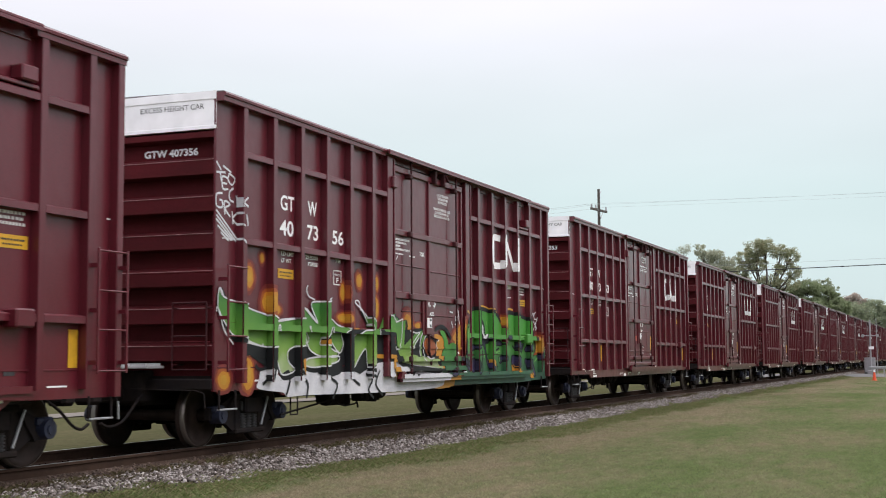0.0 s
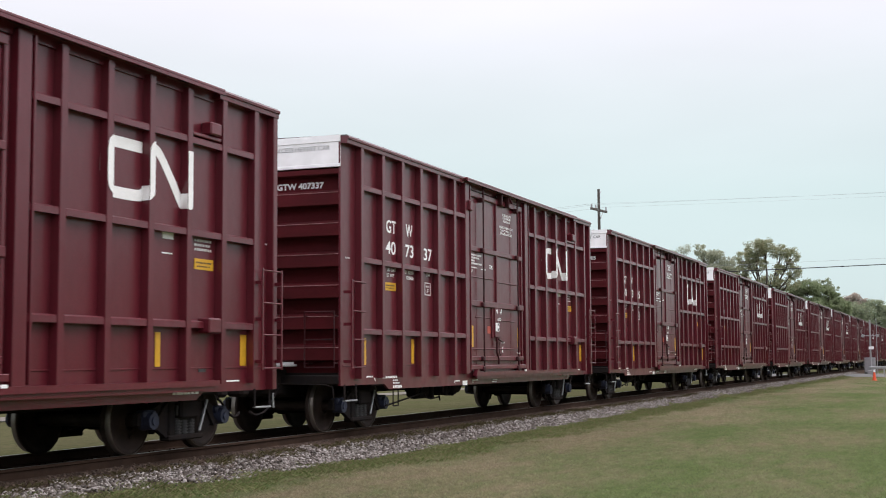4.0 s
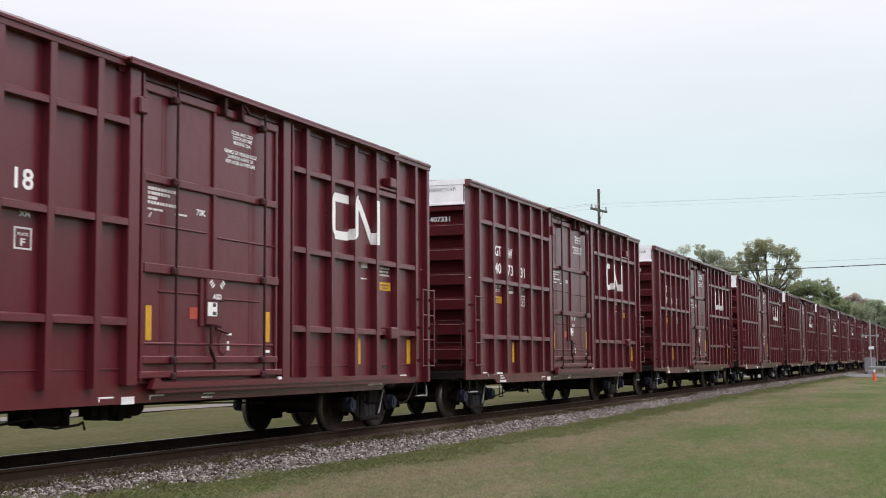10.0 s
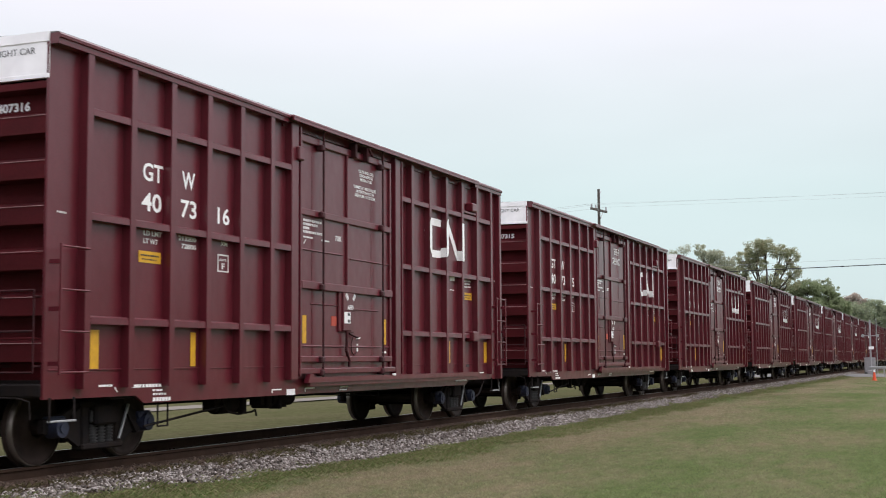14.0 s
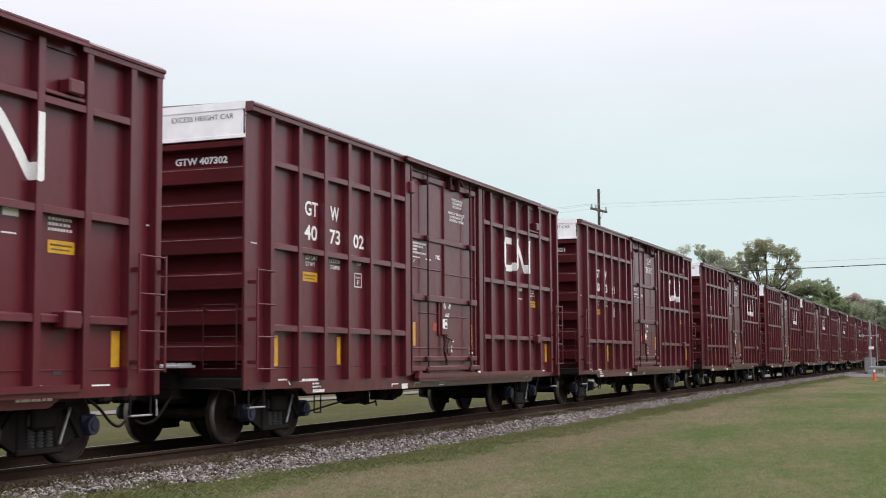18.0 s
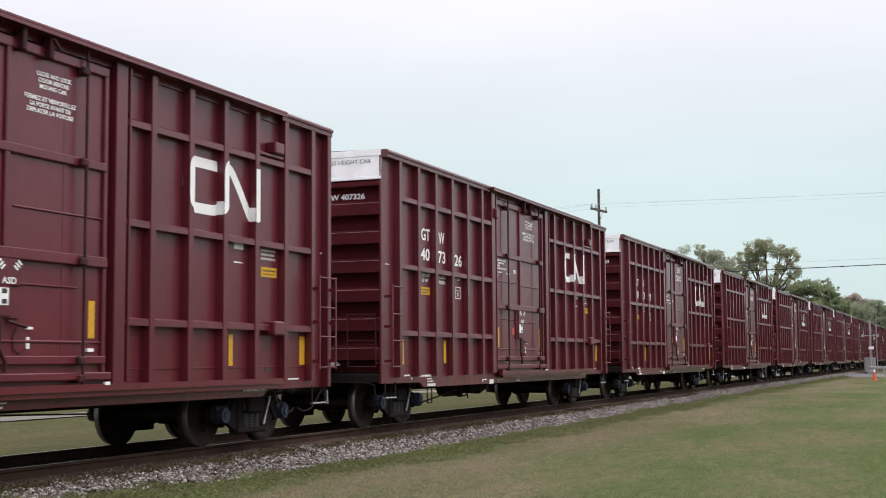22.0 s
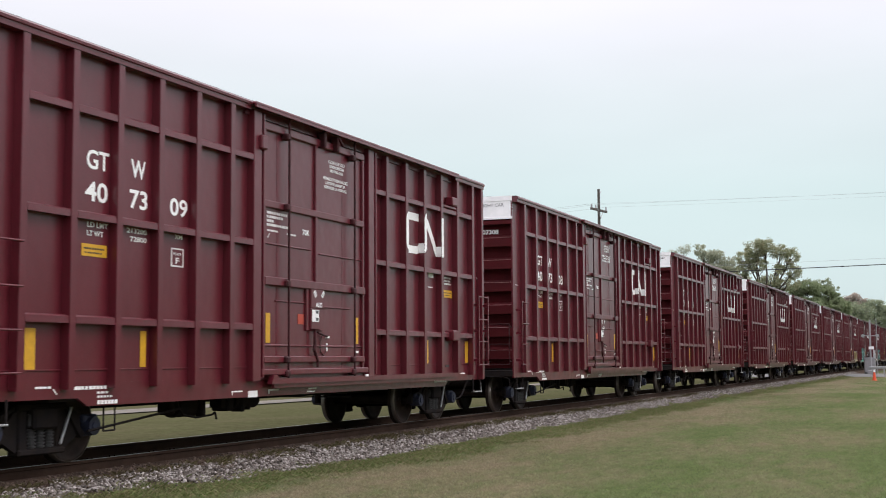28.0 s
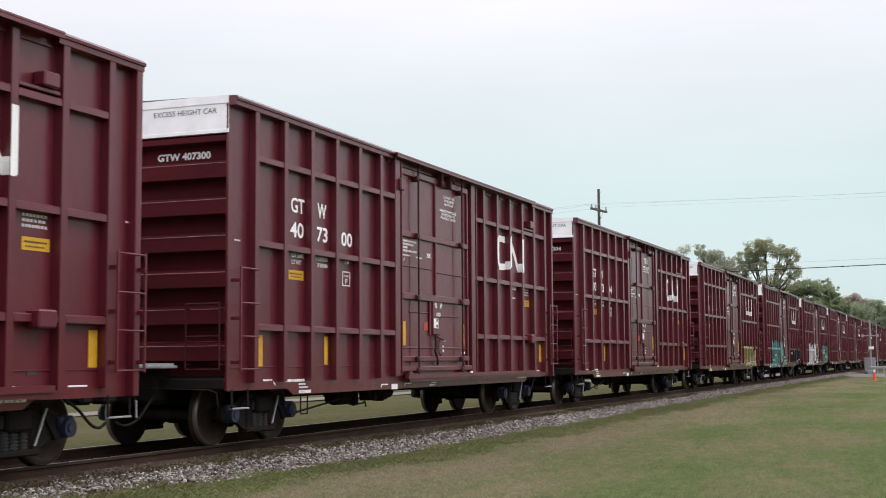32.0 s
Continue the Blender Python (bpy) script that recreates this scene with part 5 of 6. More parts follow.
def ground_height(x, y):
    d = abs(y)
    z = GRASS_Z + 0.03 * noise.noise(Vector((x * 0.35, y * 0.35, 0))) + 0.05 * noise.noise(Vector((x * 0.07, y * 0.07, 3)))
    if d < 2.0:
        return GRASS_Z - 0.03
    return z


xs = [-1800, -900, -400, -150, -60, -20] + list(np.arange(0, 60, 1.0)) + list(np.arange(60, 150, 3.0)) + [170, 220, 300, 450, 700, 1100, 1800, 2600]
ys = [-1800, -900, -400, -150, -70, -40, -25] + list(np.arange(-18, 18.1, 0.75)) + [25, 40, 70, 150, 400, 900, 1800]
me = bpy.data.meshes.new("ground")
me.from_pydata(*(lambda q: (q[0], [], q[1]))(grid_sheet(xs, ys, ground_height)))
me.materials.append(M_LAWN)
tagged(new("ground", me), "mown autumn grass with dry brown patches", "ground", kind="structure")

# ballast bed
prof = [(-2.25, -0.40), (-2.0, -0.33), (-1.56, -0.205), (-1.36, -0.145), (-0.84, -0.13), (-0.6, -0.22), (0.6, -0.22), (0.84, -0.13), (1.36, -0.145), (1.56, -0.205), (2.0, -0.33), (2.25, -0.40)]
f = Form()
bx = [-120, -40, 0] + list(np.arange(5, 140, 1.5)) + [180, 260, 400, 700, 1000]
v = [(x, y * (1 + 0.03 * noise.noise(Vector((x * 0.6, y, 9)))), z + 0.012 * noise.noise(Vector((x * 1.3, y * 3, 1)))) for x in bx for y, z in prof]
n = len(prof)
f.add(v, [(i * n + j, (i + 1) * n + j, (i + 1) * n + j + 1, i * n + j + 1) for i in range(len(bx) - 1) for j in range(n - 1)])
part("ballast_bed", f, M_BED, None, "brown fouled ballast bed under the track", kind="structure")["category"] = "ballast"

# rails and sleepers
track = thing("railway_track", "single railway track with rusty rails on timber sleepers", "railway track", kind="structure")
RAIL = [(-0.07, -0.17), (0.07, -0.17), (0.07, -0.158), (0.012, -0.135), (0.010, -0.045), (0.036, -0.035), (0.036, -0.006), (0.028, 0.0), (-0.028, 0.0), (-0.036, -0.006), (-0.036, -0.035),
        (-0.010, -0.045), (-0.012, -0.135), (-0.07, -0.158)]
for s in (-1, 1):
    rail = part("rail", Form().prism([(s * 0.7535 + a, b) for a, b in RAIL], "x", -120, 900), M_RUSTRAIL, track, "rusty steel rail")
    part("running_band", Form().box(-120, 900, s * 0.7535 - 0.026, s * 0.7535 + 0.026, 0.0, 0.0012), M_BAND, rail, "bright worn rail head")
tie = Form().box(-0.115, 0.115, -1.30, 1.30, -0.36, -0.178, 0.012)
plate = tie
for s in (-1, 1):
    plate.box(-0.09, 0.09, s * 0.7535 - 0.17, s * 0.7535 + 0.17, -0.179, -0.165, 0.003, 1)
    for a in (-0.06, 0.06):
        for q in (-0.09, 0.09):
            plate.box(a - 0.012, a + 0.012, s * 0.7535 + q - 0.014, s * 0.7535 + q + 0.014, -0.168, -0.145, 0, 1)
tie = tie.mesh("sleeper", M_SLEEPER, M_RUSTRAIL)
rnd = random.Random(3)
for i in range(185):
    ob = part("sleeper", tie, M_SLEEPER, track)
    ob.location, ob.rotation_euler = (2 + i * 0.53 + rnd.uniform(-0.02, 0.02), rnd.uniform(-0.05, 0.05), rnd.uniform(-0.008, 0.004)), (0, 0, radians(rnd.uniform(-1, 1)))


def stones(name, label, count, x0, x1, band, size, mat, seed, flat=0.75):
    """Loose stones, scattered over a strip of the bed."""
    g = np.random.default_rng(seed)
    bm = bmesh.new()
    bmesh.ops.create_icosphere(bm, subdivisions=1, radius=1)
    bv = np.array([v.co[:] for v in bm.verts])
    bf = np.array([[v.index for v in q.verts] for q in bm.faces])
    bm.free()
    k = len(bv)
    d = g.random(count) ** 1.0
    x = x0 + (x1 - x0) * d
    y, z = band(x, g.random(count), g)
    sc = size * g.uniform(0.55, 1.35, count)
    V = bv[None] * g.uniform(0.45, 1.3, (count, k, 1)) * (sc[:, None, None] * np.stack([g.uniform(0.8, 1.3, count), g.uniform(0.8, 1.2, count), flat * g.uniform(0.7, 1.2, count)], 1)[:, None])
    a = g.uniform(0, 6.28, count)
    c, s = np.cos(a)[:, None], np.sin(a)[:, None]
    X, Y = V[..., 0] * c - V[..., 1] * s, V[..., 0] * s + V[..., 1] * c
    V = np.stack([X + x[:, None], Y + y[:, None], V[..., 2] + z[:, None]], -1).reshape(-1, 3)
    F = (bf[None] + (np.arange(count) * k)[:, None, None]).reshape(-1, 3)
    return flat_mesh(name, V, F, mat, label)


def flat_mesh(name, V, F, mat, label, category=""):
    me = bpy.data.meshes.new(name)
    me.vertices.add(len(V))
    me.vertices.foreach_set("co", V.astype(np.float32).ravel())
    m = F.shape[1]
    me.loops.add(F.size)
    me.loops.foreach_set("vertex_index", F.astype(np.int32).ravel())
    me.polygons.add(len(F))
    me.polygons.foreach_set("loop_start", np.arange(0, F.size, m, dtype=np.int32))
    me.update(calc_edges=True)
    me.materials.append(mat)
    return tagged(new(name, me), label, category or name.replace("_", " "), kind="stuff")


def island_material(name, tones, rough=0.85, spec=0.3, grain=25.0, translucent=0.0):
    """One tone for each loose piece, drawn at random."""
    m = bpy.data.materials.new(name)
    m.use_nodes = True
    n, l = m.node_tree.nodes, m.node_tree.links
    b = n["Principled BSDF"]
    b.inputs["Roughness"].default_value, b.inputs["Specular IOR Level"].default_value = rough, spec
    ge, cr = n.new("ShaderNodeNewGeometry"), n.new("ShaderNodeValToRGB")
    cr.color_ramp.interpolation = "LINEAR"
    els = cr.color_ramp.elements
    els[0].position, els[0].color = 0, (*tones[0], 1)
    els[1].position, els[1].color = 1, (*tones[-1], 1)
    for i, t in enumerate(tones[1:-1], 1):
        els.new(i / (len(tones) - 1)).color = (*t, 1)
    l.new(ge.outputs["Random Per Island"], cr.inputs[0])
    no, mr, hs, tc = n.new("ShaderNodeTexNoise"), n.new("ShaderNodeMapRange"), n.new("ShaderNodeHueSaturation"), n.new("ShaderNodeTexCoord")
    no.inputs["Scale"].default_value = grain
    l.new(tc.outputs["Object"], no.inputs["Vector"])
    mr.inputs["To Min"].default_value, mr.inputs["To Max"].default_value = 0.7, 1.3
    l.new(no.outputs[0], mr.inputs[0])
    l.new(mr.outputs[0], hs.inputs["Value"])
    l.new(cr.outputs[0], hs.inputs["Color"])
    l.new(hs.outputs[0], b.inputs["Base Color"])
    if translucent:
        b.inputs["Transmission Weight"].default_value = 0.0
        tr, ms = n.new("ShaderNodeBsdfTranslucent"), n.new("ShaderNodeMixShader")
        l.new(hs.outputs[0], tr.inputs["Color"])
        ms.inputs[0].default_value = translucent
        l.new(b.outputs[0], ms.inputs[1])
        l.new(tr.outputs[0], ms.inputs[2])
        l.new(ms.outputs[0], n["Material Output"].inputs[0])
    return m


M_STONES = island_material("grey_ballast_stone", [(0.030, 0.024, 0.020), (0.085, 0.068, 0.058), (0.14, 0.120, 0.108), (0.21, 0.188, 0.174), (0.40, 0.37, 0.35), (0.11, 0.089, 0.076), (0.05, 0.039, 0.032)])
M_BROWNST = island_material("brown_ballast_stone", [(0.045, 0.032, 0.026), (0.09, 0.062, 0.047), (0.13, 0.095, 0.075), (0.07, 0.05, 0.04)])


def bed_foot(x):
    """How far out the crushed stone runs; it slips down and spreads between 18 and 40 m."""
    return np.interp(x, [10, 15, 18.5, 23, 30, 37, 46, 60], [1.86, 1.92, 2.20, 2.32, 2.20, 2.16, 2.0, 1.9])


def shoulder(x, u, g):
    wob = 0.07 * np.sin(x * 0.9) + 0.10 * np.sin(x * 2.3 + 1) * np.sin(x * 0.31) + 0.09 * np.sin(x * 5.1) * np.sin(x * 1.3) + 0.05 * np.sin(x * 11.3)
    top = np.interp(x, [10, 14, 18, 26, 33, 42], [1.48, 1.47, 1.42, 1.46, 1.46, 1.34])
    y = -top + 0.08 * np.sin(x * 1.7 + 2) * np.sin(x * 0.43) + 0.08 * np.sin(x * 4.3) * np.sin(x * 0.9) + 0.05 * np.sin(x * 9.7) - u ** 0.85 * (bed_foot(x) - top + wob) + g.normal(0, 0.05, len(x))
    z = np.interp(-y, [1.2, 1.36, 1.56, 2.0, 2.3], [-0.145, -0.15, -0.20, -0.33, -0.36])
    return y, z + g.uniform(-0.01, 0.025, len(x))


def tie_ends(x, u, g):
    y = -0.86 - u * (0.74 + 0.08 * np.sin(x * 2.1) + 0.06 * np.sin(x * 5.7))
    return y, np.interp(-y, [0.84, 1.36, 1.56], [-0.135, -0.15, -0.21]) + g.uniform(-0.015, 0.008, len(x))


stones("ballast_gravel", "loose pale grey crushed stone along the track", 44000, 9, 48, shoulder, 0.025, M_STONES, 1)
stones("ballast_gravel", "loose pale grey crushed stone along the track", 18000, 48, 130, shoulder, 0.032, M_STONES, 2)
stones("brown_gravel", "rust-stained ballast at the sleeper ends", 12000, 9, 50, tie_ends, 0.02, M_BROWNST, 3)


# ---- grass ----
M_BLADE = lawn_patches(island_material("grass_blade", [(0.1, 0.1, 0.05), (0.1, 0.1, 0.05)], 0.8, 0.15, 0.5, 0.5), (0.184, 0.232, 0.098), (0.325, 0.276, 0.185), True)
M_WEED = island_material("weed_blade", [(0.12, 0.155, 0.052), (0.15, 0.185, 0.066), (0.19, 0.19, 0.085), (0.24, 0.20, 0.12)], 0.8, 0.2, 0.8, 0.25)


def blades(name, label, pts, tall, width, mat, seed):
    g = np.random.default_rng(seed)
    c = len(pts)
    h = tall * g.uniform(0.5, 1.3, c)
    a = g.uniform(0, 6.28, c)
    lean, la = h * g.uniform(0.6, 2.2, c), g.uniform(0, 6.28, c)
    w = width * g.uniform(0.6, 1.4, c)
    dx, dy = np.cos(a) * w, np.sin(a) * w
    tx, ty = np.cos(la) * lean, np.sin(la) * lean
    P = np.asarray(pts)
    V = np.stack([P + np.stack([-dx, -dy, 0 * h - 0.01], 1), P + np.stack([dx, dy, 0 * h - 0.01], 1), P + np.stack([tx * 0.4 + dx * 0.7, ty * 0.4 + dy * 0.7, h * 0.6], 1),
                  P + np.stack([tx, ty, h], 1)], 1).reshape(-1, 3)
    F = (np.array([[0, 1, 2], [0, 2, 3]])[None] + (np.arange(c) * 4)[:, None, None]).reshape(-1, 3)
    return flat_mesh(name, V, F, mat, label, "grass")


def lawn_points(count, x0, x1, seed, power=1.0):
    g = np.random.default_rng(seed)
    x = x0 + (x1 - x0) * g.random(count) ** power
    lo = -11.6 + 0.048 * x
    y = lo + (-2.1 - lo) * g.random(count)
    z = np.array([ground_height(a, b) for a, b in zip(x, y)])
    return np.stack([x, y, z], 1)


def weed_points(count, x0, x1, seed):
    """Tufts that crowd along the foot of the ballast and creep up between the stones."""
    g = np.random.default_rng(seed)
    tufts = count // 28
    x = x0 + (x1 - x0) * g.random(tufts)
    y = -bed_foot(x) - 0.10 - np.abs(g.normal(0, 0.38, tufts)) + 0.16 * np.sin(x * 0.83 + 1) * np.sin(x * 0.37) + 0.10 * np.sin(x * 2.9) + 0.08 * g.normal(0, 1, tufts)
    pick = g.integers(0, tufts, count)
    spread = g.uniform(0.03, 0.10, tufts)[pick]
    px, py = x[pick] + g.normal(0, 1, count) * spread, y[pick] + g.normal(0, 1, count) * spread
    return np.stack([px, py, np.interp(-py, [1.4, 1.56, 2.0, 2.25], [-0.17, -0.205, -0.33, GRASS_Z - 0.005])], 1)


blades("lawn_grass", "short mown grass, green and straw-coloured", lawn_points(190000, 12, 32, 11, 1.15), 0.026, 0.0032, M_BLADE, 1)
blades("lawn_grass", "short mown grass, green and straw-coloured", lawn_points(90000, 32, 60, 16, 1.2), 0.028, 0.0055, M_BLADE, 6)
blades("lawn_grass", "short mown grass, green and straw-coloured", lawn_points(30000, 60, 110, 12, 1.2), 0.03, 0.010, M_BLADE, 2)
blades("verge_weeds", "taller green weeds beside the ballast", weed_points(64000, 10, 45, 13), 0.055, 0.0038, M_WEED, 3)
blades("verge_weeds", "taller green weeds beside the ballast", weed_points(24000, 45, 115, 14), 0.06, 0.008, M_WEED, 4)


def bed_points(count, seed):
    g = np.random.default_rng(seed)
    tufts = count // 40
    x = 11 + 40 * g.random(tufts)
    y = -1.38 - 0.10 * np.abs(g.normal(0, 1, tufts))
    pick = g.integers(0, tufts, count)
    px, py = x[pick] + g.normal(0, 0.09, count), y[pick] + g.normal(0, 0.03, count)
    return np.stack([px, py, np.interp(-py, [1.36, 1.56, 2.0], [-0.145, -0.205, -0.33])], 1)


M_DRY = island_material("dry_weed_blade", [(0.075, 0.058, 0.035), (0.10, 0.078, 0.045), (0.085, 0.085, 0.035), (0.13, 0.10, 0.06)], 0.9, 0.1, 0.8, 0.2)
blades("dry_weeds", "brown dry weeds rooted in the fouled ballast", bed_points(15000, 17), 0.05, 0.004, M_DRY, 7)

# ---- level crossing ----
M_PATH = material("pinkish_gravel", (0.125, 0.105, 0.090), 0.95, second=(0.085, 0.078, 0.058), scale=1.5, mix=0.9, grain=20)
f = Form()
f.prism([(109, -0.42), (112, -0.30), (115, -0.22), (122, -0.22), (125, -0.30), (130, -0.42)], "y", -40, -1.9)
part("road", f, M_ASPHALT, None, "pale worn asphalt road over the level crossing", kind="structure")["category"] = "road"
f = Form().prism([(109, -0.42), (112, -0.30), (115, -0.22), (122, -0.22), (125, -0.30), (130, -0.42)], "y", 1.9, 60)
part("road", f, M_ASPHALT, None, "pale worn asphalt road over the level crossing", kind="structure")["category"] = "road"
cone = thing("traffic_cone", "orange plastic traffic cone with a pale collar on grass", "traffic cone", at=(92.5, -5.55, -0.36))
part("base", Form().box(-0.19, 0.19, -0.19, 0.19, 0, 0.04, 0.01), M_CONE, cone)
part("body", Form().rod((0, 0, 0.04), (0, 0, 0.74), 0.14, 18, 0.03), M_CONE, cone)
part("collar", Form().rod((0, 0, 0.60), (0, 0, 0.76), 0.062, 18, 0.034), M_WHITE, cone, "white collar")

M_PALE = material("weathered_aluminium_paint", (0.34, 0.33, 0.34), 0.6, metal=0.2, second=(0.26, 0.26, 0.27), scale=5)
mast = thing("crossing_signal", "pale grey crossing signal mast with flashing lamps beside the track", "crossing signal", at=(119, -3.67, -0.25))
part("foundation", Form().box(-0.3, 0.3, -0.3, 0.3, -0.2, 0.35, 0.03), M_PALE, mast)
part("pole", Form().rod((0, 0, 0.3), (0, 0, 4.62), 0.075, 14), M_PALE, mast)
part("finial", Form().rod((0, 0, 4.62), (0, 0, 4.74), 0.08, 12, 0.03), M_PALE, mast)
part("cross_arm", Form().rod((0, -0.66, 3.36), (0, 0.66, 3.36), 0.035, 10), M_PALE, mast)
for y in (-0.6, 0.6):
    lamp = part("lamp_head", Form().rod((-0.10, y, 3.36), (0.12, y, 3.36), 0.10, 16, 0.08), M_PALE, mast)
    part("backboard", Form().rod((-0.085, y, 3.36), (-0.07, y, 3.36), 0.15, 20), M_GALV, lamp)
    part("hood", Form().rod((-0.28, y, 3.40), (-0.10, y, 3.40), 0.08, 14), M_PALE, lamp)
part("sign_plate", Form().box(-0.11, -0.09, -0.30, 0.14, 2.18, 2.42, 0.004), M_WHITE, mast, "small white sign")
side_mast = thing("gate_mast", "slim pale grey post behind the crossing signal", "signal post", at=(120.5, -4.12, -0.25))
part("pole", Form().rod((0, 0, 0), (0, 0, 4.75), 0.032, 10), M_PALE, side_mast)
part("cap", Form().rod((0, 0, 4.75), (0, 0, 4.81), 0.04, 10, 0.02), M_PALE, side_mast)
cab = thing("relay_cabinet", "pale grey steel relay cabinet beside the crossing signal", "relay cabinet", at=(119.6, -3.5, -0.2))
part("body", Form().box(-0.35, 0.35, -0.5, 0.4, 0.15, 1.35, 0.03), M_PALE, cab)
part("roof", Form().prism([(-0.55, 1.35), (0.45, 1.35), (0.45, 1.40), (-0.05, 1.46), (-0.55, 1.40)], "x", -0.4, 0.4), M_PALE, cab)
part("door", Form().box(-0.37, -0.34, -0.43, 0.33, 0.25, 1.28, 0.01), M_PALE, cab)
part("plinth", Form().box(-0.4, 0.4, -0.5, 0.4, -0.2, 0.16, 0.01), M_ASPHALT, cab)
rail_ = thing("guard_rail", "low grey guard rail beside the road", "guard rail", at=(108, -4.5, -0.1))
part("beam", Form().box(-0.05, 0.05, -1.1, 0.3, 0.42, 0.62, 0.02), M_GALV, rail_)
part("post", Form().box(-0.05, 0.05, -0.9, -0.8, -0.1, 0.5), M_GALV, rail_)
part("post", Form().box(-0.05, 0.05, 0.0, 0.1, -0.1, 0.5), M_GALV, rail_)

f = Form().add([(x, y, -0.33) for x, y in ((-60, 12.9), (108, 12.9), (108, 14.7), (-60, 14.7))], [(0, 1, 2, 3)])
part("path", f, M_PATH, None, "dull pinkish gravel path beyond the track", kind="structure")["category"] = "path"

# ---- utility line ----
pole = thing("utility_pole", "weathered timber utility pole with crossarm and insulators", "utility pole", at=(82, 10.61, -0.36))
part("shaft", Form().rod((0, 0, 0), (0, 0, 12.7), 0.13, 14, 0.085), M_POLE, pole)
arm = part("crossarm", Form().box(-1.25, 1.25, -0.06, 0.06, 11.24, 11.38, 0.01), M_POLE, pole)
arm.rotation_euler = (0, 0, radians(-9))
part("brace", Form().rod((-0.7, -0.1, 11.3), (0, -0.12, 10.75), 0.025, 6).rod((0.7, -0.1, 11.3), (0, -0.12, 10.75), 0.025, 6), M_GALV, pole)
for x in (-1.15, -0.5, 1.15):
    part("insulator", Form().rod((x, 0, 11.38), (x, 0, 11.62), 0.07, 10, 0.045), M_GALV, arm)
part("pole_top_pin", Form().rod((0.1, -0.05, 12.4), (0.45, -0.05, 12.62), 0.03, 6), M_GALV, pole)


def cable(name, a, b, sag, r, mat, label):
    f, n = Form(), 22
    pts = [tuple(a[i] + (b[i] - a[i]) * t - (4 * sag * t * (1 - t) if i == 2 else 0) for i in range(3)) for t in (k / n for k in range(n + 1))]
    return tagged(part(name, f.path(pts, r, 5), mat), label, "cable")


for dx, rise in ((-1.15, 0.0), (-0.5, 0.22), (1.15, 0.12)):
    cable("power_line", (82 + dx, 10.61 - 0.16 * dx, 11.26), (80.5 + dx, -27, 10.75 + rise), 0.10, 0.005, M_WIRE, "thin overhead power line from pole to pole")
    cable("power_line", (82 + dx, 10.61 - 0.16 * dx, 11.26), (94 + dx, 64, 11.2), 0.5, 0.007, M_WIRE, "thin overhead power line from pole to pole")
prop = thing("cable_pole", "plain timber pole that carries the thick cable", "utility pole", at=(105, 44, -0.4))
part("shaft", Form().rod((0, 0, 0), (0, 0, 9.4), 0.16, 12, 0.11), M_POLE, prop)
cable("overhead_cable", (105, -24, 8.75), (105, 44, 7.95), 0.22, 0.035, M_CABLE, "thick black overhead cable across the road")
cable("overhead_wire", (105, -24, 9.25), (105, 44, 8.9), 0.40, 0.010, M_WIRE, "thin overhead wire above the thick cable")


# ---- unseen tree belts behind and beside the camera, added for the glossy paint to mirror ----
M_BELT = material("distant_tree_belt", (0.05, 0.06, 0.03), 0.95, second=(0.03, 0.035, 0.02), scale=0.35, mix=0.9, grain=2.0, bump=1.0, bump_dist=0.6, spec=0.1)


def belt(x0, x1, y, tall, seed):
    f, n = Form(), 9
    bx = list(np.arange(x0, x1, 4.0))
    v = []
    for x in bx:
        top = tall * (1 + 0.4 * noise.noise(Vector((x * 0.06, seed, 5))) + 0.25 * noise.noise(Vector((x * 0.21, seed, 8))))
        v += [(x + 1.5 * noise.noise(Vector((x, k, seed))), y + 3.0 * math.sin(math.pi * k / (n - 1)) + 1.5 * noise.noise(Vector((x * 0.3, k, 2))), -0.5 + top * k / (n - 1)) for k in range(n)]
    f.add(v, [(i * n + k, (i + 1) * n + k, (i + 1) * n + k + 1, i * n + k + 1) for i in range(len(bx) - 1) for k in range(n - 1)], 0, True)
    part("backdrop", f, M_BELT, None, "unseen belt of dark autumn trees for the paint to mirror", kind="structure")["category"] = "backdrop"


belt(-120, 150, -78, 13.0, 0)
# two more out of view, to darken what the far cars mirror
belt(140, 330, -46, 9.0, 3)
belt(320, 1300, -48, 17.0, 6)


# ---- trees ----
def leaf_tones(name, tones):
    return island_material(name, tones, 0.7, 0.25, 0.6, 0.5)


M_LEAF_OLIVE = leaf_tones("olive_autumn_leaves", [(0.25, 0.30, 0.18), (0.30, 0.34, 0.21), (0.37, 0.32, 0.19), (0.27, 0.32, 0.20)])
M_LEAF_GREEN = leaf_tones("green_leaves", [(0.185, 0.235, 0.125), (0.23, 0.28, 0.155), (0.27, 0.305, 0.175)])
M_LEAF_DARK = leaf_tones("dark_green_leaves", [(0.22, 0.28, 0.19), (0.28, 0.32, 0.21), (0.34, 0.36, 0.23)])
M_LEAF_RUST = leaf_tones("russet_leaves", [(0.42, 0.33, 0.29), (0.42, 0.37, 0.32), (0.38, 0.35, 0.28)])
M_LEAF_GREY = leaf_tones("thin_grey_green_leaves", [(0.335, 0.369, 0.261), (0.420, 0.420, 0.315), (0.293, 0.335, 0.227)])
M_BARK = material("grey_bark", (0.085, 0.07, 0.058), 0.95, second=(0.05, 0.042, 0.036), scale=3, mix=0.9, grain=14, bump=0.8, bump_dist=0.03, stretch=(1, 1, 0.2))


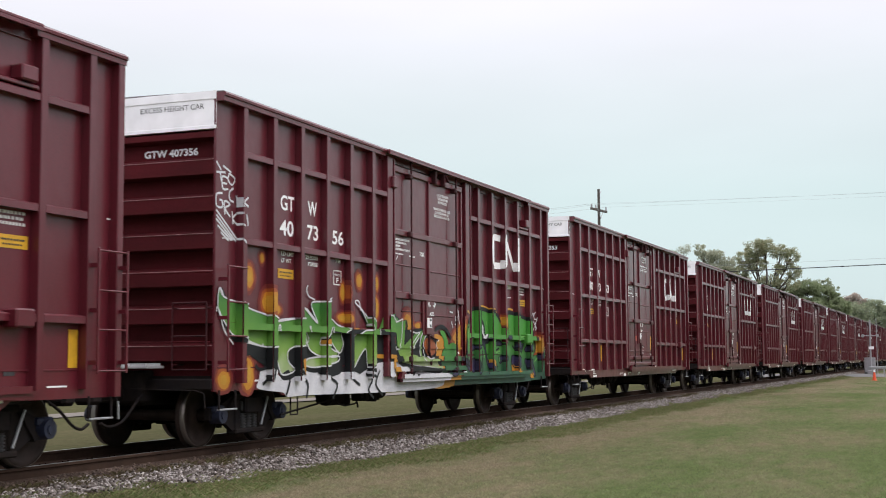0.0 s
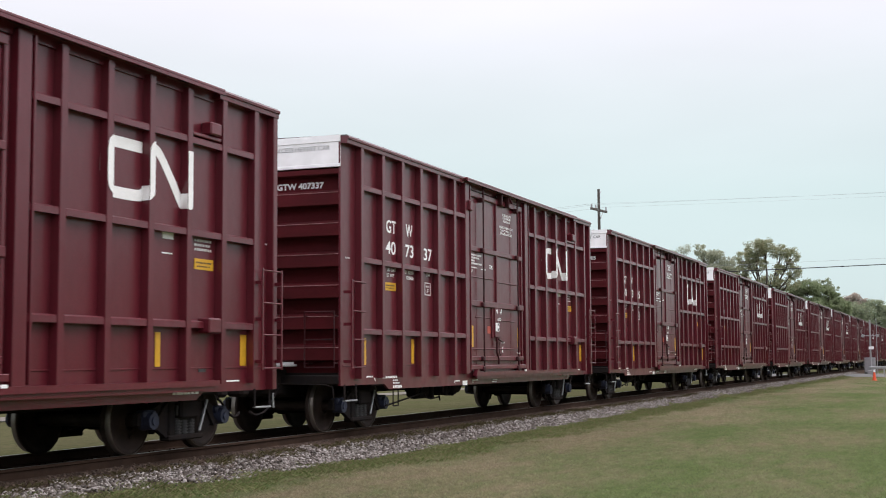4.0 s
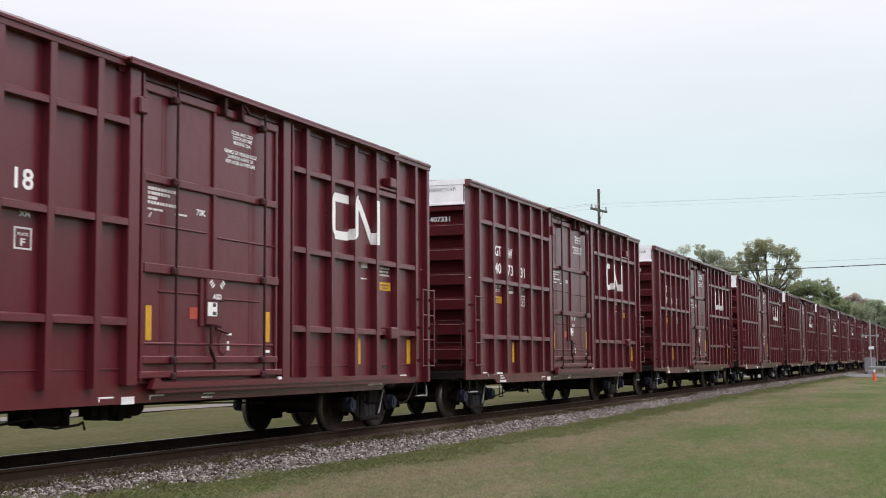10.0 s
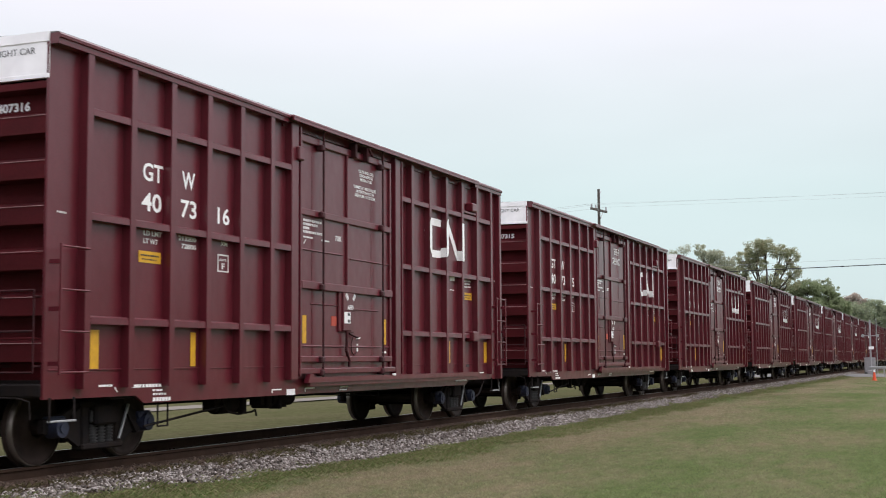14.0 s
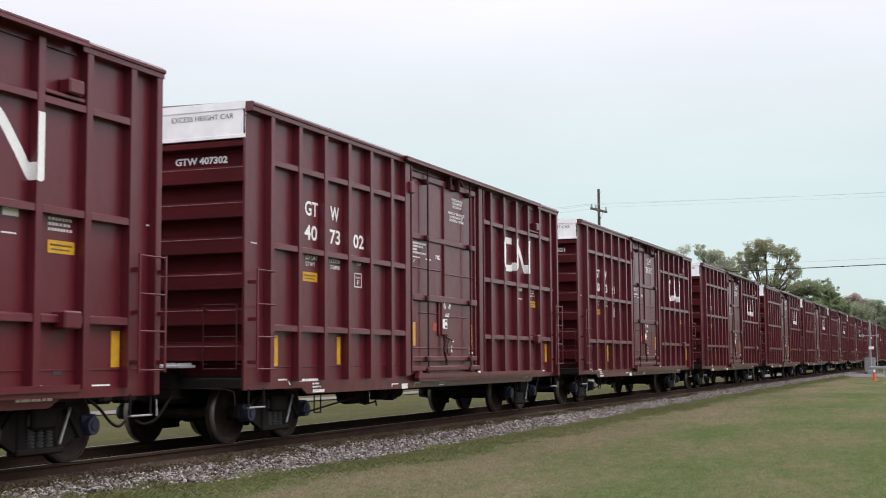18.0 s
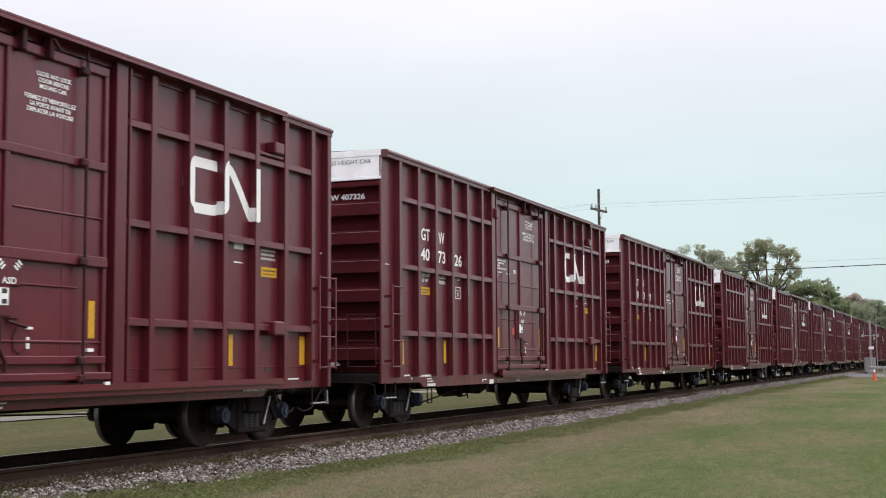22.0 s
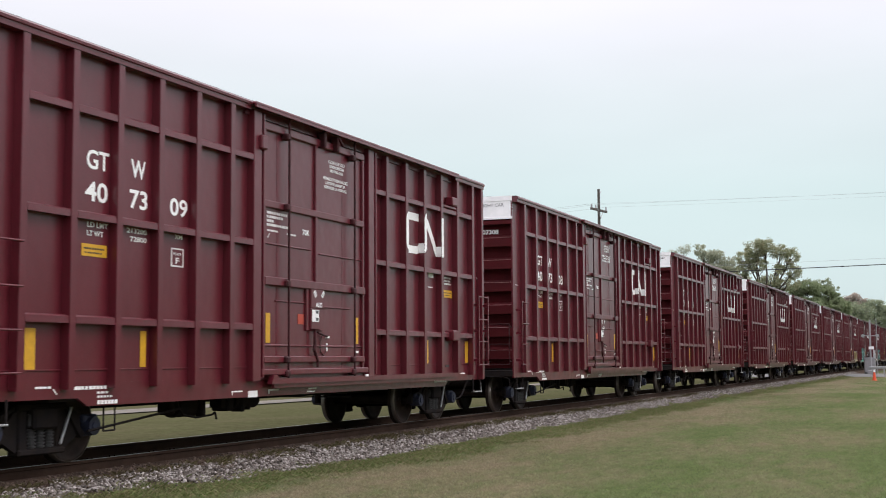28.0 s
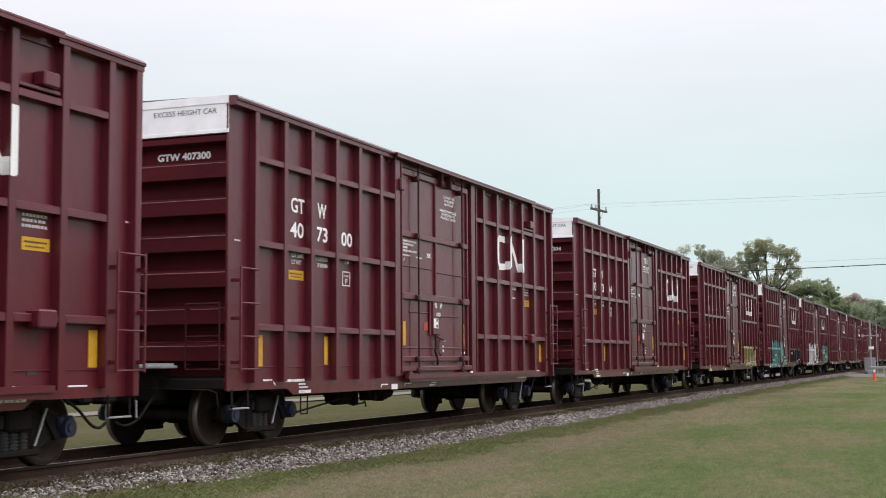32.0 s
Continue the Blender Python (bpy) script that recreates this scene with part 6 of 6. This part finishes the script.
def tree(name, label, x, y, height, trunk_r, lobes, leaves, leaf, mat, seed, fork=0.45, clump=0.42, full=1.0):
    """Trunk, limbs that reach into each lobe, and a crown of leaf clumps with gaps between. Lobes: (dx, dy, z, radius, height of the lobe)."""
    g = np.random.default_rng(seed)
    t = thing(name, label, "tree", at=(x, y, -0.4))
    f = Form()
    base, mid = Vector((0, 0, 0)), Vector((g.uniform(-0.2, 0.2), g.uniform(-0.2, 0.2), height * fork))
    f.rod(base, mid, trunk_r, 10, trunk_r * 0.7)
    limbs = Form()
    centres, sizes = [], []
    for dx, dy, z, r, hz in lobes:
        c = Vector((dx, dy, z))
        knee = mid.lerp(c, 0.55) + Vector((g.uniform(-0.3, 0.3), g.uniform(-0.3, 0.3), 0.3))
        limbs.rod(mid, knee, trunk_r * 0.5, 8, trunk_r * 0.3)
        limbs.rod(knee, c, trunk_r * 0.3, 8, trunk_r * 0.12)
        for k in range(max(14, int(26 * full * r * hz))):
            d = Vector(g.normal(0, 1, 3)).normalized()
            d.z = d.z * 0.8 + 0.2
            q = g.uniform(0.5, 1.0) ** 0.6
            e = c + Vector((d.x * r, d.y * r, d.z * hz)) * q
            centres.append(e)
            sizes.append(clump * g.uniform(0.55, 1.25))
            if k % 3 == 0:
                limbs.rod(knee.lerp(c, g.uniform(0.3, 1.0)), e, trunk_r * 0.12, 5, trunk_r * 0.03)
    part("trunk", f, M_BARK, t)
    part("branchwork", limbs, M_BARK, t)
    C, S = np.array([c[:] for c in centres]), np.array(sizes)
    pick = g.integers(0, len(C), leaves)
    way = g.normal(0, 1, (leaves, 3))
    way /= np.linalg.norm(way, axis=1)[:, None]
    P = C[pick] + way * (g.random(leaves) ** 0.5 * S[pick])[:, None] * np.array([1, 1, 0.7])
    a, b = g.normal(0, 1, (leaves, 3)), g.normal(0, 1, (leaves, 3))
    a /= np.linalg.norm(a, axis=1)[:, None]
    b -= (a * b).sum(1)[:, None] * a
    b /= np.linalg.norm(b, axis=1)[:, None]
    s = leaf * g.uniform(0.6, 1.4, leaves)[:, None]
    V = np.stack([P - a * s, P - b * s * 0.6, P + a * s, P + b * s * 0.6], 1).reshape(-1, 3)
    F = np.arange(leaves * 4).reshape(-1, 4)
    cr = flat_mesh("crown", V, F, mat, "")
    for key in ("kind", "category"):
        if key in cr:
            del cr[key]
    cr.parent = t
    return t


tree("large_tree", "large round tree with thin olive autumn foliage", 148, 9.0, 15.0, 0.30,
     [(0, 1.2, 13.6, 1.5, 1.25), (0, 0.1, 13.9, 1.3, 1.1), (0, 2.2, 12.6, 1.4, 1.1), (0, -1.7, 13.2, 1.1, 1.0), (0, -2.7, 12.6, 1.0, 1.2), (0, 2.7, 11.3, 0.9, 0.9), (0, -2.9, 11.0, 0.9, 0.9),
      (0, 1.0, 11.9, 1.2, 0.9), (0, -1.4, 11.3, 0.8, 0.8), (0, -0.4, 10.2, 1.5, 0.7), (0, 1.2, 9.6, 1.5, 0.8), (0, -2.2, 9.6, 1.6, 0.9)],
     27000, 0.070, M_LEAF_OLIVE, 1, clump=0.42, full=1.4)
tree("tree", "sparse grey-green tree behind the train", 165, 17.4, 16.5, 0.25, [(0, 0.2, 14.6, 1.0, 0.9), (0, 2.1, 15.2, 0.8, 0.9), (0, 1.2, 14.2, 1.2, 0.9), (0, -1.2, 13.6, 1.0, 0.9), (0, -2.0, 12.4, 0.8, 1.0), (0, 0, 12.4, 2.2, 1.4)], 17000, 0.075, M_LEAF_GREY, 2, full=1.5)
tree("tree", "sparse pale tree behind the train", 167, 23.0, 17.5, 0.2, [(0, -1.0, 15.6, 0.8, 0.8), (0, 0.6, 15.0, 0.9, 0.8), (0, 1.9, 14.6, 0.8, 0.8), (0, 0, 13.6, 1.8, 1.1)], 5200, 0.06, M_LEAF_GREY, 3, full=1.2)
tree("tree", "leafy grey-green tree behind the train", 168, 15.4, 14.0, 0.22, [(0, 0.6, 12.6, 0.9, 0.8), (0, -0.8, 11.4, 1.0, 0.9), (0, 1.0, 10.8, 1.6, 1.4)], 7000, 0.09, M_LEAF_GREY, 4, full=1.3)
tree("bushy_tree", "dense bright green tree beside the line", 190, 8.4, 13.0, 0.3, [(0, 0.9, 11.4, 1.7, 1.3), (0, 2.6, 10.8, 1.5, 1.2), (0, -0.8, 10.9, 1.6, 1.2), (0, -2.4, 9.8, 1.5, 1.2), (0, 3.9, 9.4, 1.4, 1.4), (0, 0.6, 8.4, 3.8, 2.0), (0, -3.8, 8.4, 1.5, 1.4)], 30000, 0.11, M_LEAF_GREEN, 5, clump=0.55)
tree("tree", "olive tree with thin top beside the line", 196, 7.4, 13.4, 0.2, [(0, 1.0, 12.3, 0.8, 0.7), (0, -0.3, 12.4, 0.8, 0.7), (0, -1.3, 11.6, 0.7, 0.7), (0, 2.4, 12.5, 0.7, 0.6), (0, 0, 10.6, 1.9, 1.2)], 4200, 0.09, M_LEAF_DARK, 6, full=0.8)
tree("tree", "dark green tree in the distance", 255, 8.8, 12.4, 0.3, [(0, 0, 10.4, 2.2, 1.7), (0, 2.2, 10.0, 2.0, 1.6), (0, -2.6, 9.8, 2.2, 1.7), (0, 0, 7.5, 4, 2.4)], 14000, 0.14, M_LEAF_DARK, 7, clump=0.7)
tree("tree", "russet autumn tree in the distance", 262, 8.0, 14.0, 0.24, [(0, 0, 13.2, 1.0, 0.7), (0, 1.2, 12.5, 1.0, 0.8), (0, -1.2, 12.4, 1.1, 0.8), (0, 0, 10.8, 2.2, 1.5)], 8000, 0.12, M_LEAF_RUST, 8, clump=0.6)
tree("tree", "dark green tree in the distance", 262, 4.4, 13.0, 0.3, [(0, 0, 11.6, 1.7, 1.0), (0, 1.6, 11.2, 1.4, 1.1), (0, -1.8, 10.4, 1.6, 1.2), (0, 0, 8, 3.4, 2.4)], 14000, 0.14, M_LEAF_DARK, 9, clump=0.7)
tree("tree", "dark green tree in the distance", 270, 0.2, 11.0, 0.3, [(0, 0, 9.2, 2.2, 1.5), (0, 2.2, 9.2, 1.7, 1.3), (0, -2.6, 8.6, 2.2, 1.7), (0, 0, 6.6, 4, 2.4)], 14000, 0.14, M_LEAF_GREEN, 10, clump=0.7)
tree("tree", "dark green tree in the distance", 300, 13.0, 12.5, 0.3, [(0, 0, 10.6, 3.0, 1.7), (0, 3.2, 10.2, 2.4, 1.7), (0, -3.0, 10.4, 2.4, 1.7), (0, 0, 7.6, 5, 2.6)], 12000, 0.16, M_LEAF_DARK, 11, clump=0.8)


# ---- what moves ----
def motions():
    for k, car in enumerate(cars):
        walk(car, [(t, pose(s + k * CAR_PITCH + PLAY[k], 0, 0)) for t, s in TRAIN])
    # the wheelsets roll: all that stand alike in their trucks share one action
    times, where = [t for t, s in TRAIN], [s for t, s in TRAIN]
    shared = {}
    for car in cars:
        for ob in car.children_recursive:
            if not ob.name.startswith("wheelset"):
                continue
            side = round(ob.location.x, 2)
            if side not in shared:
                rows = []
                for i in range(32 * FPS + 1):
                    t = i / FPS
                    turn = (float(np.interp(t, times, where)) - where[0]) / 0.457
                    rows.append((t, pose(side, 0, 0.457, 0, math.degrees(turn) % 360, 0)))
                walk(ob, rows)
                shared[side] = ob.animation_data
            else:
                ob.rotation_mode = "QUATERNION"
                keys = ob.animation_data_create()
                keys.action = shared[side].action
                keys.action_slot = shared[side].action_slot


motions()
